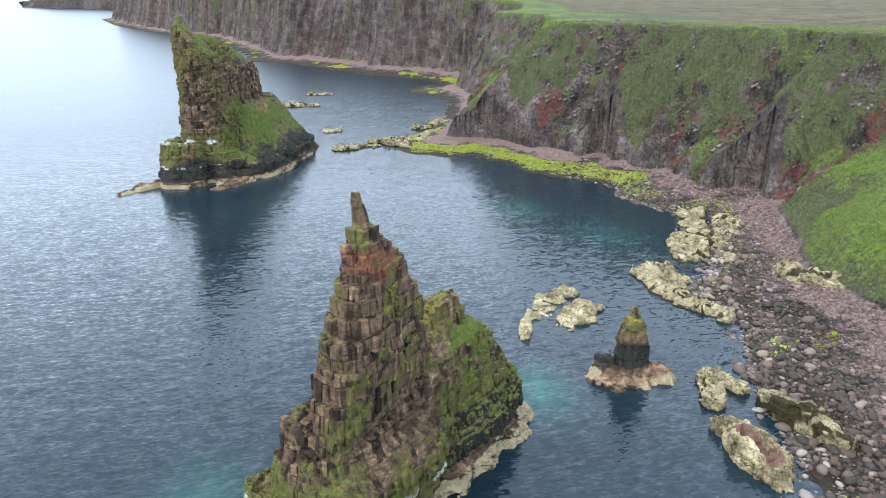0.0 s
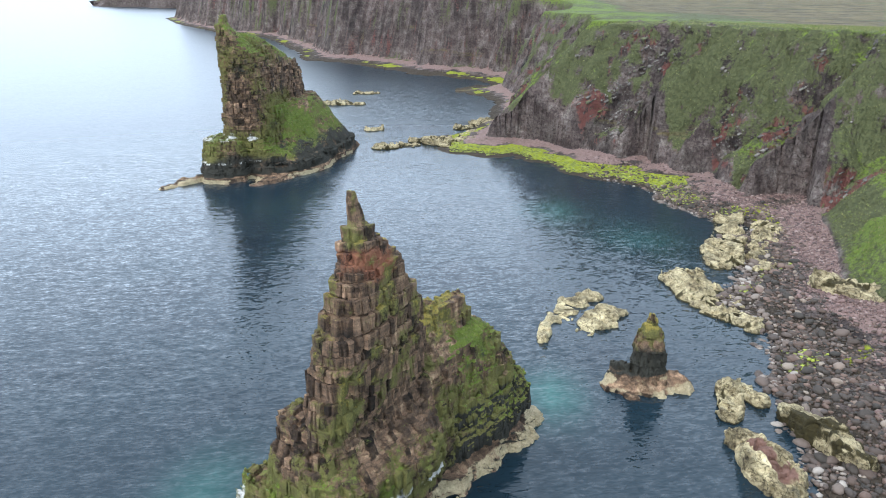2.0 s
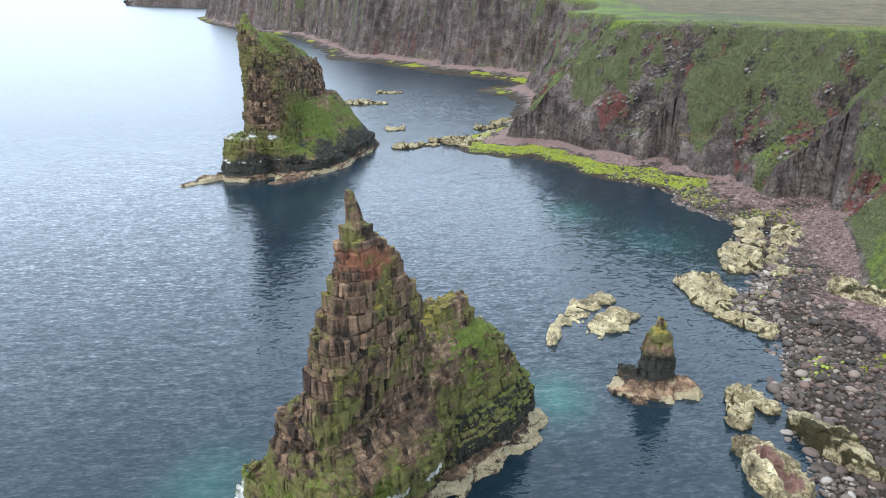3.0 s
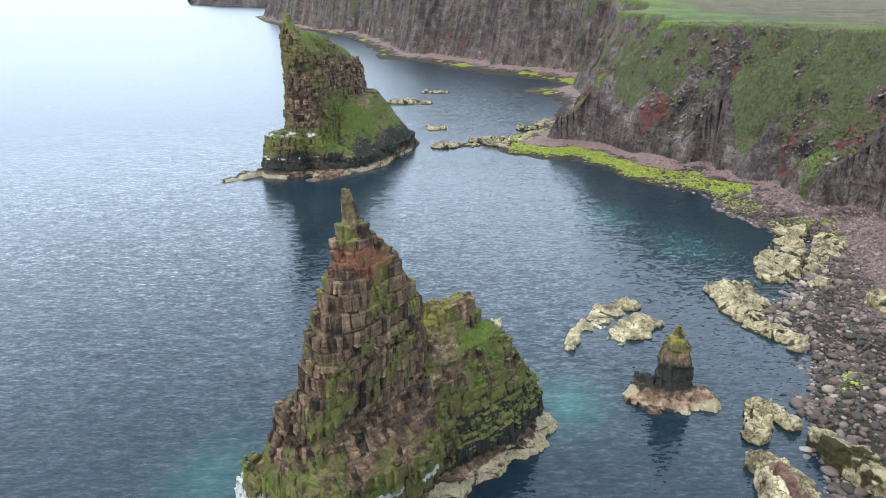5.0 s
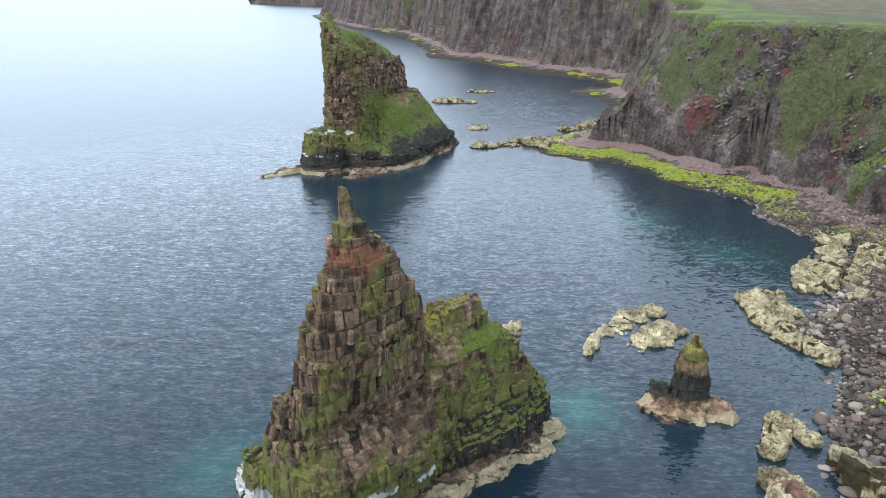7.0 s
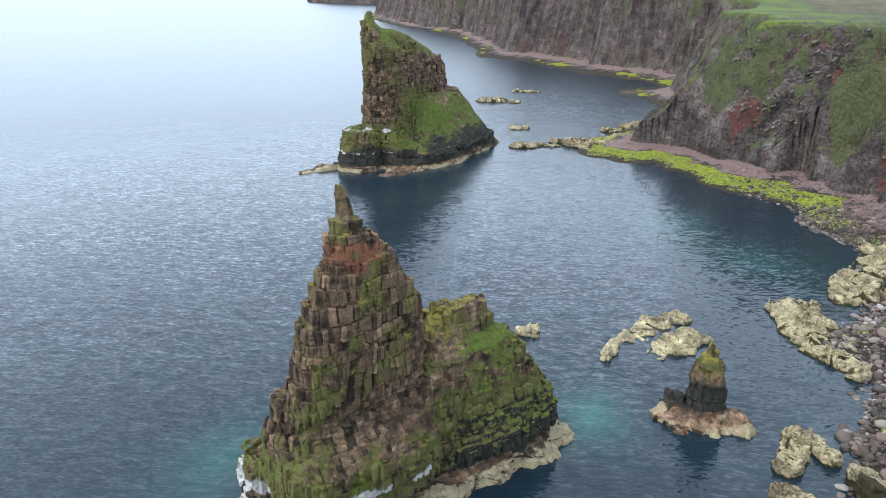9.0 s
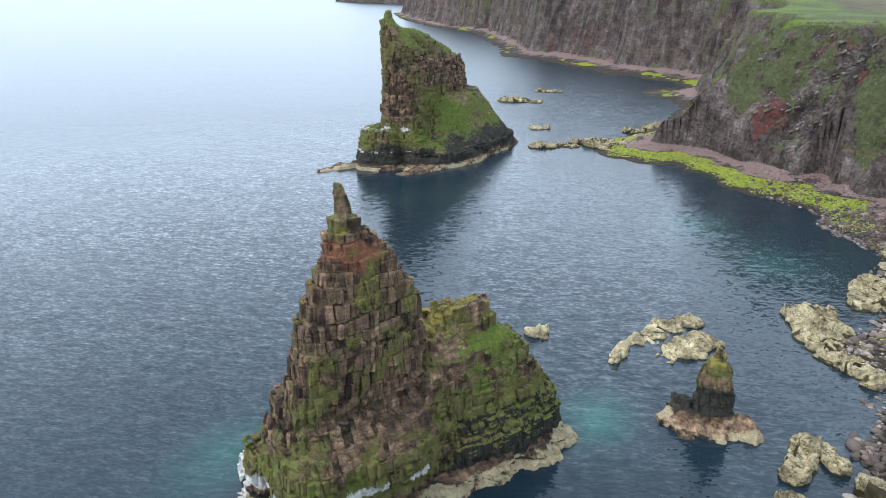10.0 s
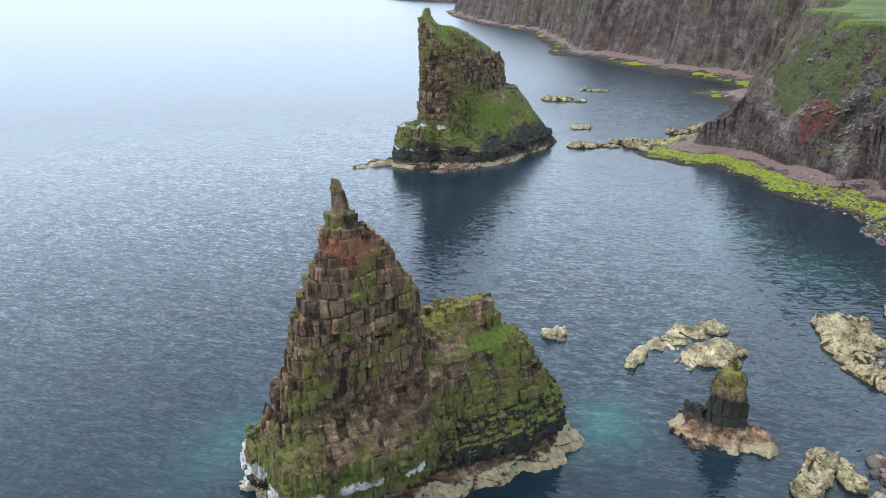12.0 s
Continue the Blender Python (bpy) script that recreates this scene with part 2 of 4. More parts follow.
def calc(nt, op, *values):
    n = nt.nodes.new("ShaderNodeMath")
    n.operation = op
    for value, socket in zip(values, n.inputs):
        if isinstance(value, bpy.types.NodeSocket):
            nt.links.new(value, socket)
        else:
            socket.default_value = value
    return n.outputs[0]


def mask(nt, name, fine, spread=0.7):
    """A painted mask with its edge frayed by noise."""
    n = nt.nodes.new("ShaderNodeAttribute")
    n.attribute_name = name
    v = calc(nt, "ADD", n.outputs["Fac"], calc(nt, "MULTIPLY", calc(nt, "SUBTRACT", fine, 0.5), spread))
    r = nt.nodes.new("ShaderNodeMapRange")
    r.interpolation_type = "SMOOTHSTEP"
    r.inputs["From Min"].default_value, r.inputs["From Max"].default_value = 0.35, 0.62
    nt.links.new(v, r.inputs["Value"])
    return r.outputs["Result"]


def position(nt):
    return nt.nodes.new("ShaderNodeNewGeometry").outputs["Position"]


def bump(nt, bsdf, height, strength, distance):
    n = node(nt, "ShaderNodeBump", Strength=strength, Distance=distance)
    nt.links.new(height, n.inputs["Height"])
    nt.links.new(n.outputs["Normal"], bsdf.inputs["Normal"])


def rock_material(name, stops, strata=0.6, layers=(), grain=1.0, relief=0.5, cracks=(), value=0.78):
    """Bedded rock with lichen, grass, droppings and other masks laid over it in order."""
    m, nt, bsdf = material(name)
    pos = position(nt)
    broad = noise_tex(nt, pos, 0.16 * grain, 4)
    mid = noise_tex(nt, pos, 0.9 * grain, 6, 0.65)
    fine = noise_tex(nt, pos, 4.5 * grain, 5, 0.7)
    beds = noise_tex(nt, stretched(nt, pos, 0.12 * grain, 0.12 * grain, 1.6 * grain), 1.0, 5, 0.65)
    joints = noise_tex(nt, stretched(nt, pos, 1.1 * grain, 1.1 * grain, 0.18 * grain), 1.0, 4, 0.6)
    blendv = calc(nt, "ADD", calc(nt, "MULTIPLY", beds, strata), calc(nt, "ADD", calc(nt, "MULTIPLY", mid, 0.6), calc(nt, "MULTIPLY", broad, 0.8 - strata * 0.5)))
    blendv = calc(nt, "ADD", blendv, calc(nt, "MULTIPLY", calc(nt, "SUBTRACT", joints, 0.5), 0.7 * strata))
    blendv = calc(nt, "ADD", calc(nt, "MULTIPLY", calc(nt, "SUBTRACT", blendv, 0.5 * (strata * 0.5 + 1.4)), 1.7), 0.5)
    col = ramp(nt, blendv, stops)
    col = mix(nt, calc(nt, "MULTIPLY", calc(nt, "SUBTRACT", fine, 0.3), 0.5), col, tuple(v * 0.45 for v in stops[0][1]))
    # cracks: dark joints and crevice shade, both put into the colour as lines
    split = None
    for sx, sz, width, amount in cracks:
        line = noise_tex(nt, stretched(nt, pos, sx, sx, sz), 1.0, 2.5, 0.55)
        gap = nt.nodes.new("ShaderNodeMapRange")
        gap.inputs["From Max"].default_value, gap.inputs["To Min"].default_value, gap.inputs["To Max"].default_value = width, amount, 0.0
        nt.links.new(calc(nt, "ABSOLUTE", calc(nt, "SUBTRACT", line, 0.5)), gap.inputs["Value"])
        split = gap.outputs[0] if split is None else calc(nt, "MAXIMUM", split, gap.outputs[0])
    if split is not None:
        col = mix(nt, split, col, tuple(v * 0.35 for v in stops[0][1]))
    hue = nt.nodes.new("ShaderNodeAttribute")
    hue.attribute_name = "tone"
    shade = nt.nodes.new("ShaderNodeHueSaturation")
    nt.links.new(col, shade.inputs["Color"])
    nt.links.new(calc(nt, "ADD", calc(nt, "MULTIPLY", hue.outputs["Fac"], 2.2), -0.05), shade.inputs["Value"])
    col = shade.outputs["Color"]
    for attr, low, high, spread in layers:
        tint = ramp(nt, calc(nt, "ADD", calc(nt, "MULTIPLY", mid, 0.5), calc(nt, "MULTIPLY", fine, 0.5)), [(0.3, low), (0.68, high)])
        if attr == "heath":
            patch = noise_tex(nt, stretched(nt, pos, 0.011, 0.03, 0.1), 1.0, 7, 0.7)
            dry = ramp(nt, noise_tex(nt, stretched(nt, pos, 0.05, 0.14, 0.1), 1.0, 6, 0.7), [(0.35, low), (0.65, high)])
            col = mix(nt, mask(nt, attr, patch, 3.0), col, dry)
            continue
        col = mix(nt, mask(nt, attr, calc(nt, "ADD", calc(nt, "MULTIPLY", mid, 0.6), calc(nt, "MULTIPLY", fine, 0.4)), spread), col, tint)
    damp = nt.nodes.new("ShaderNodeHueSaturation")
    damp.inputs["Value"].default_value, damp.inputs["Saturation"].default_value = value, 1.08
    nt.links.new(col, damp.inputs["Color"])
    nt.links.new(damp.outputs["Color"], bsdf.inputs["Base Color"])
    bsdf.inputs["Roughness"].default_value = 0.88
    bsdf.inputs["Specular IOR Level"].default_value = 0.25
    if split is not None:
        mid = calc(nt, "SUBTRACT", mid, calc(nt, "MULTIPLY", split, 0.6))
    bump(nt, bsdf, calc(nt, "ADD", calc(nt, "ADD", mid, calc(nt, "MULTIPLY", fine, 0.4)), calc(nt, "ADD", calc(nt, "MULTIPLY", beds, 1.3 * strata), calc(nt, "MULTIPLY", joints, 1.6 * strata))), relief, 0.6 / grain)
    return m


GRASS_LO, GRASS_HI = (0.035, 0.06, 0.012), (0.17, 0.21, 0.045)
STACK = rock_material("weathered_red_sandstone", [(0.12, (0.04, 0.03, 0.023)), (0.38, (0.115, 0.076, 0.052)), (0.6, (0.205, 0.132, 0.087)), (0.86, (0.37, 0.265, 0.175))], 0.5,
                      [("red", (0.15, 0.06, 0.038), (0.31, 0.145, 0.092), 0.9), ("moss", (0.058, 0.058, 0.021), (0.185, 0.172, 0.062), 1.6),
                       ("grass", GRASS_LO, GRASS_HI, 1.5), ("gold", (0.12, 0.1, 0.03), (0.32, 0.26, 0.08), 1.7),
                       # dark serves dark rock and, on the near stack, shade put into colour
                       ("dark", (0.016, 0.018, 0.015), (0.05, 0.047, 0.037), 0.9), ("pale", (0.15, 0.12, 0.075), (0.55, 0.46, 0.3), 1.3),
                       ("white", (0.36, 0.35, 0.32), (0.7, 0.69, 0.66), 1.5)], relief=0.7,
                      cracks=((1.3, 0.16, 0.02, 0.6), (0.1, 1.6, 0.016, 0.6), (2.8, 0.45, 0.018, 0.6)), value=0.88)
LAND = rock_material("cliff_and_turf", [(0.12, (0.03, 0.022, 0.021)), (0.4, (0.07, 0.052, 0.047)), (0.66, (0.125, 0.103, 0.092)), (0.92, (0.23, 0.208, 0.185))], 0.2,
                     [("red", (0.075, 0.03, 0.027), (0.18, 0.08, 0.067), 2.0), ("scree", (0.115, 0.074, 0.066), (0.33, 0.23, 0.205), 0.9),
                      ("weed", (0.018, 0.016, 0.012), (0.07, 0.05, 0.033), 0.7), ("lime", (0.1, 0.118, 0.02), (0.34, 0.37, 0.05), 1.6),
                      ("grass", (0.034, 0.04, 0.019), (0.122, 0.13, 0.06), 2.8), ("turf", (0.05, 0.083, 0.016), (0.175, 0.225, 0.05), 2.0),
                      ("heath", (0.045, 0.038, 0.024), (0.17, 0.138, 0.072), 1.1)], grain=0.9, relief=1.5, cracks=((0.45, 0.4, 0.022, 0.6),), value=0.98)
LEDGE_ROCK = rock_material("grey_cliff_ledge", [(0.12, (0.042, 0.036, 0.033)), (0.4, (0.09, 0.08, 0.072)), (0.7, (0.155, 0.143, 0.128)), (0.92, (0.26, 0.245, 0.225))], 0.3,
                           [("grass", (0.038, 0.045, 0.021), (0.135, 0.143, 0.066), 1.6)], relief=0.8, value=0.98)
PALE = rock_material("pale_shore_rock", [(0.2, (0.12, 0.095, 0.06)), (0.42, (0.4, 0.33, 0.2)), (0.75, (0.6, 0.52, 0.335))], 0.25,
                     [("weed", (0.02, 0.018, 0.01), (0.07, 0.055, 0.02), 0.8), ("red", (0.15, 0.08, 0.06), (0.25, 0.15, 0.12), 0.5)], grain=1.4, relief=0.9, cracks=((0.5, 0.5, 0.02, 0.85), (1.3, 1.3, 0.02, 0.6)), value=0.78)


def sea_material():
    m, nt, bsdf = material("sea_water")
    pos = position(nt)
    at = nt.nodes.new("ShaderNodeAttribute")
    at.attribute_name = "shoal"
    cloud = noise_tex(nt, pos, 0.05, 4)
    shoal = calc(nt, "MULTIPLY", at.outputs["Fac"], calc(nt, "ADD", cloud, 0.35))
    deep = ramp(nt, cloud, [(0.3, (0.006, 0.014, 0.021)), (0.7, (0.012, 0.024, 0.032))])
    col = mix(nt, shoal, deep, (0.025, 0.14, 0.115))
    wash = nt.nodes.new("ShaderNodeAttribute")
    wash.attribute_name = "foam"
    froth = noise_tex(nt, stretched(nt, pos, 0.8, 0.8, 1.0), 1.0, 6, 0.75)
    spray = nt.nodes.new("ShaderNodeMapRange")
    spray.inputs["From Min"].default_value, spray.inputs["From Max"].default_value = 0.62, 0.75
    nt.links.new(calc(nt, "ADD", froth, calc(nt, "MULTIPLY", calc(nt, "SUBTRACT", wash.outputs["Fac"], 1.0), 0.4)), spray.inputs["Value"])
    col = mix(nt, spray.outputs[0], col, (0.75, 0.78, 0.78))
    nt.links.new(col, bsdf.inputs["Base Color"])
    open_sea = nt.nodes.new("ShaderNodeAttribute")        # far off the ripples are too fine to tell apart
    open_sea.attribute_name = "open_sea"
    chop = nt.nodes.new("ShaderNodeAttribute")
    chop.attribute_name = "chop"
    even = calc(nt, "MULTIPLY", open_sea.outputs["Fac"], calc(nt, "SUBTRACT", 1.0, chop.outputs["Fac"]))
    nt.links.new(calc(nt, "ADD", calc(nt, "MULTIPLY", open_sea.outputs["Fac"], 0.2), 0.08), bsdf.inputs["Roughness"])
    bsdf.inputs["IOR"].default_value = 1.33
    aside = node(nt, "ShaderNodeMapping", Rotation=(0, 0, radians(-14)))      # the crests lie across the wind
    nt.links.new(pos, aside.inputs["Vector"])
    turn = node(nt, "ShaderNodeMapping", Scale=(0.36, 1.0, 1.0))
    nt.links.new(aside.outputs["Vector"], turn.inputs["Vector"])
    gust = ramp(nt, noise_tex(nt, turn.outputs["Vector"], 0.022, 3, 0.5), [(0.35, (0.78, 0.78, 0.78)), (0.65, (1.05, 1.05, 1.05))])
    total = None
    for scale, detail, rough, amount in ((0.14, 2.0, 0.5, 0.07), (0.9, 3.0, 0.55, 0.46), (2.7, 2.0, 0.55, 0.6)):
        t = node(nt, "ShaderNodeTexNoise", Scale=scale, Detail=detail, Roughness=rough)
        nt.links.new(turn.outputs["Vector"], t.inputs["Vector"])
        off = nt.nodes.new("ShaderNodeVectorMath")
        off.operation = "MULTIPLY_ADD"
        off.inputs[1].default_value, off.inputs[2].default_value = (amount * 0.6, amount, 0), (-amount * 0.3, -amount * 0.5, 0)
        nt.links.new(t.outputs["Color"], off.inputs[0])
        if total is None:
            total = off.outputs[0]
        else:
            add = nt.nodes.new("ShaderNodeVectorMath")
            add.operation = "ADD"
            nt.links.new(total, add.inputs[0])
            nt.links.new(off.outputs[0], add.inputs[1])
            total = add.outputs[0]
    ease = nt.nodes.new("ShaderNodeVectorMath")
    ease.operation = "SCALE"
    nt.links.new(total, ease.inputs[0])
    nt.links.new(calc(nt, "SUBTRACT", 1.0, calc(nt, "MULTIPLY", even, 0.75)), ease.inputs["Scale"])
    total = ease.outputs[0]
    calm = nt.nodes.new("ShaderNodeVectorMath")
    calm.operation = "MULTIPLY_ADD"
    calm.inputs[2].default_value = (0, 0, 1)
    nt.links.new(total, calm.inputs[0])
    nt.links.new(gust, calm.inputs[1])
    unit = nt.nodes.new("ShaderNodeVectorMath")
    unit.operation = "NORMALIZE"
    nt.links.new(calm.outputs[0], unit.inputs[0])
    nt.links.new(unit.outputs[0], bsdf.inputs["Normal"])
    return m


SEA = sea_material()


# ---------------------------------------------------------------- the mainland
COAST_NEAR = [(70, -60), (78, 20), (77, 80), (85, 112), (94, 140), (87, 165), (95, 188), (103, 222), (112, 248), (100, 252), (87, 245), (85, 257),
              (83, 279), (71, 283), (66, 308), (50, 300), (37, 315), (25, 329), (10, 340), (-4, 335)]
COAST_FAR = [(-3, 350), (4, 390), (9, 440), (10, 480), (0, 525), (26, 555), (14, 600), (-22, 640), (-59, 656), (-85, 687), (-139, 742), (-182, 762), (-215, 840),
             (-250, 901), (-333, 1075), (-400, 1154), (-480, 1224), (-639, 1443), (-800, 1720), (-700, 1900), (-300, 2600)]
INLAND = [(1200, 5200), (5200, 5200), (5200, -60)]
COAST = np.array(COAST_NEAR + COAST_FAR + INLAND, float)


def inland(x, y):
    """Metres inland of the cliff foot (minus: out over the beach and the sea)."""
    best = np.full(x.shape, 1e9)
    inside = np.zeros(x.shape, bool)
    for (ax, ay), (bx, by) in zip(COAST, np.roll(COAST, -1, 0)):
        dx, dy = bx - ax, by - ay
        t = np.clip(((x - ax) * dx + (y - ay) * dy) / (dx * dx + dy * dy), 0, 1)
        best = np.minimum(best, (x - ax - t * dx) ** 2 + (y - ay - t * dy) ** 2)
        if ay != by:
            inside ^= ((ay > y) != (by > y)) & (x < ax + (y - ay) / (by - ay) * dx)
    return np.where(inside, 1, -1) * np.sqrt(best)


RIDGES = [(104, 262, 1.1), (87, 247, 1.15), (71, 283, 1.05), (60, 297, 1.2), (50, 302, 1.1), (38, 315, 1.15), (22, 329, 1.1), (9, 338, 1.2), (-4, 336, 0.95), (2, 380, 1.1), (8, 430, 1.1), (1, 526, 0.9)]


def land_height(x, y):
    zero = np.zeros_like(x)
    gentle = smooth(240, 205, y) * smooth(60, 80, x)           # the grassy fan beside the beach
    far = smooth(400, 560, y)
    q = y + 0.05 * x                                           # the buttresses lie aslant to the coast
    spurs = (1 - np.abs(vnoise(q / 23, x / 120, zero, 1))) ** 1.7 * 14 + (1 - np.abs(vnoise(q / 9.5, x / 50, zero, 5))) ** 1.4 * 7.2
    along = 0.83 * y - 0.55 * x                                # the far coast runs away to the north-west
    piers = (1 - np.abs(vnoise(along / 42, (x + 0.6 * y) / 300, zero, 6))) ** 1.3 * 17 + (1 - np.abs(vnoise(along / 17, (x + 0.6 * y) / 120, zero, 7))) * 5 - 4.5
    spurs = spurs * (1 - far) + piers * far + fbm(x, y, zero, 40.0, 2, 2) * 2.5
    d0 = inland(x, y)
    d = d0 + (spurs * (1 - 0.8 * gentle) - 13.2 * (1 - gentle) - 3.0 * gentle) * smooth(-2, 7, d0)
    run = 46 * (1 - gentle) + 88 * gentle
    run = run * (1 - far) + 18 * far
    top = 55.5 + 1.5 * vnoise(x / 90, y / 90, zero, 3) + 26 * smooth(500, 760, y) * smooth(140, 0, x)
    t = np.clip(d / run, 0, 1)
    wall = np.where(t < 0.12, t / 0.12 * 0.17, 0.17 + 0.83 * (1 - (1 - (np.maximum(t, 0.12) - 0.12) / 0.88) ** 1.15))
    near_wall = 0.1 * smooth(0, 0.06, t) + 0.9 * t ** 1.3
    prof = (near_wall * (1 - far) + wall * far) * (1 - gentle) + gentle * t ** 0.9
    hump = gentle * smooth(0, 15, d0) * (1 - np.abs(vnoise((y + 0.3 * x) / 26, x / 60, zero, 9))) * 5.0
    z = 4.0 + (top - 4.0) * prof + hump
    rough = fbm(x, y, zero, 8.0, 2, 17) * 1.5
    bend = fbm(x, y, zero, 18.0, 2, 18) * 3.0
    for fx, fy, climb in RIDGES:                                # sharp buttress crests that run inland
        along, off = x - fx + 0.8 * rough, y - fy + bend * smooth(0, 12, x - fx)
        crest = 4 + 6 * smooth(0, 4.5, along) + climb * np.maximum(along, 0) + rough - np.where(off < 0, -2.0 * off, 0.85 * off)
        z = np.where((along > 0) & (d0 > -1.5), np.maximum(z, np.minimum(crest, top + 0.3 * rough)), z)
    z = z + np.maximum(d - run, 0) * 0.006 + smooth(20, 200, d - run) * fbm(x, y, zero, 160.0, 3, 8) * 1.5
    beach = 4.0 + np.minimum(d0, 0) * (0.165 * (1 + 0.8 * smooth(352, 375, y) * smooth(520, 470, y)) - 0.05 * smooth(480, 540, y) * smooth(900, 700, y)) + fbm(x, y, zero, 11.0, 3, 12) * 0.6 + 1.1 * np.exp(-((x - 64) / 9) ** 2 - ((y - 134) / 16) ** 2) + fbm(x, y, zero, 2.5, 2, 14) * 0.22
    z = np.where(d0 > -1.5, np.maximum(z, beach), np.maximum(beach, -5.0))
    return z, d0, d, run, gentle


def stretch(stops):
    """Grid lines that pass through the stops, each with the step up to the next."""
    out = []
    for (p, step), (q, _) in zip(stops, stops[1:]):
        n = max(1, round((q - p) / step))
        out += list(p + (q - p) * np.arange(n) / n)
    return np.array(out + [stops[-1][0]])


gx = stretch([(-1000, 8), (-500, 4), (-60, 1.6), (-20, 0.9), (165, 2.5), (230, 12), (500, 60), (1200, 300), (4800, 1)])
gy = stretch([(-60, 6), (50, 0.9), (360, 1.3), (500, 2.5), (800, 4), (1300, 7), (1900, 40), (2600, 250), (4800, 1)])
X, Y = np.meshgrid(gx, gy, indexing="ij")
Z, D0, D, RUN, GENTLE = land_height(X.ravel(), Y.ravel())
land_v = np.stack([X.ravel(), Y.ravel(), Z], 1).astype(np.float32)
ids = np.arange(X.size).reshape(X.shape)
land_f = np.stack([ids[:-1, :-1], ids[1:, :-1], ids[1:, 1:], ids[:-1, 1:]], -1).reshape(-1, 4)
land_f = land_f[(Z[land_f] > -3.5).any(1)]
used = np.unique(land_f)
renum = np.full(X.size, -1, np.int64)
renum[used] = np.arange(len(used))
land_v, land_f = land_v[used], renum[land_f]
lx, ly, lz = land_v.T.astype(np.float64)
d0, dd, rn, gn = D0[used], D[used], RUN[used], GENTLE[used]
nrm = normals_of(land_v.astype(np.float64), land_f)
big, small = fbm(lx, ly, lz, 22.0, 3, 31), fbm(lx, ly, lz, 5.0, 3, 32)
onface = smooth(0, 3, d0)
brow = smooth(-7, 3, dd - rn)
far_off = smooth(400, 560, ly)
streak = fbm(lx * 0.2, ly, lz * 0.12, 8.0, 3, 33)              # grass follows the fall line down the face
lush = fbm(lx * 0.16, ly, lz * 0.1, 13.0, 3, 34)
scar = np.exp(-((gn - 0.36) / 0.2) ** 2) * smooth(0.03, 0.15, gn) * smooth(46, 32, lz)
green = 0.21 - 0.9 * scar + 0.72 * smooth(0.42, 0.74, nrm[:, 2] + 0.08 * big) + 0.6 * streak + 0.6 * small + 0.35 * fbm(lx, ly, lz, 2.6, 2, 38) + 0.2 * smooth(10, 34, lz) - 0.12 * smooth(14, 5, lz) - 0.3 * far_off + 0.03 * np.clip(dd - d0, -9, 6)
green = onface * np.maximum(np.maximum(green, 0.95 * smooth(0.5, 0.75, gn)), brow * 0.95)
rocky = onface * (1 - smooth(0.35, 0.7, green)) * (1 - brow)
crag = (np.abs(fbm(lx, ly, lz, 10.0, 4, 21)) - 0.35) * 2.4 + (np.abs(fbm(lx, ly, lz, 4.0, 3, 24)) - 0.3) * 1.1
bed = (lz + 0.12 * lx - 0.25 * ly + 1.2 * small) / 2.6
crag = crag + (lattice(np.floor(bed).astype(np.int32), np.floor((lx + ly) / 9).astype(np.int32), 0 * bed.astype(np.int32)) - 0.5) * 1.5
crag = crag + blocks(lx, ly, lz, 35, 4.2, 2.4, 1.7, (0.45, -0.5), 47) * 0.9
crag = -crag * rocky - fbm(lx, ly, lz, 4.0, 3, 23) * 0.7 * onface * (1 - brow)
land_v = (land_v + nrm * crag[:, None]).astype(np.float32)
me = mesh_from("ground", land_v, land_f)
paint(me, "tone", 0.32 + 0.3 * fbm(lx, ly, lz, 9.0, 4, 45) + 0.36 * blocks(lx, ly, lz, 35, 4.2, 2.4, 1.7, (0.45, -0.5), 47, True))
paint(me, "turf", onface * np.maximum(smooth(0.5, 0.75, gn), 0.85 * brow * smooth(60, 20, dd - rn)) * (0.62 + 0.5 * big) + 0.5 * onface * (1 - far_off) * (1 - brow) * smooth(0.05, 0.7, lush + 0.45 * small + 0.05 * (dd - d0 + 2)) * smooth(6, 16, lz) * smooth(0.4, 0.62, nrm[:, 2]))
paint(me, "grass", green)
paint(me, "red", rocky * smooth(-0.1, 0.15, fbm(lx, ly, lz * 1.3, 15.0, 2, 36) + 0.3 * smooth(28, 6, lz) + 0.08) * 0.78 * (1 - 0.55 * far_off) * (0.8 + 0.8 * small) + 0.8 * scar * onface * (0.8 + 0.6 * small))
flat = smooth(0.75, 0.9, nrm[:, 2]) * smooth(5.6, 4.6, lz)
paint(me, "scree", smooth(2.0, 3.0, lz + 0.5 * small) * flat * 0.8)
paint(me, "weed", (1 - smooth(1.4, 2.2, lz + 0.5 * small)) * (1 - onface))
paint(me, "lime", (smooth(238, 250, ly) * (1 - smooth(365, 380, ly)) * smooth(0.5, 1.0, lz + 0.3 * small) * (1 - smooth(1.9, 2.4, lz)) * flat
                   + 0.9 * smooth(0.25, 0.6, big + 0.5 * small) * smooth(0.6, 1.2, lz) * smooth(2.6, 1.9, lz)) * (1 - onface))
paint(me, "heath", smooth(22, 75, dd - rn + 8 * big) * 0.85)
me.materials.append(LAND)
ground = tagged(new("ground", me), "steep grassy sea cliffs above a boulder beach, with moor on top", "cliff coast", kind="structure")

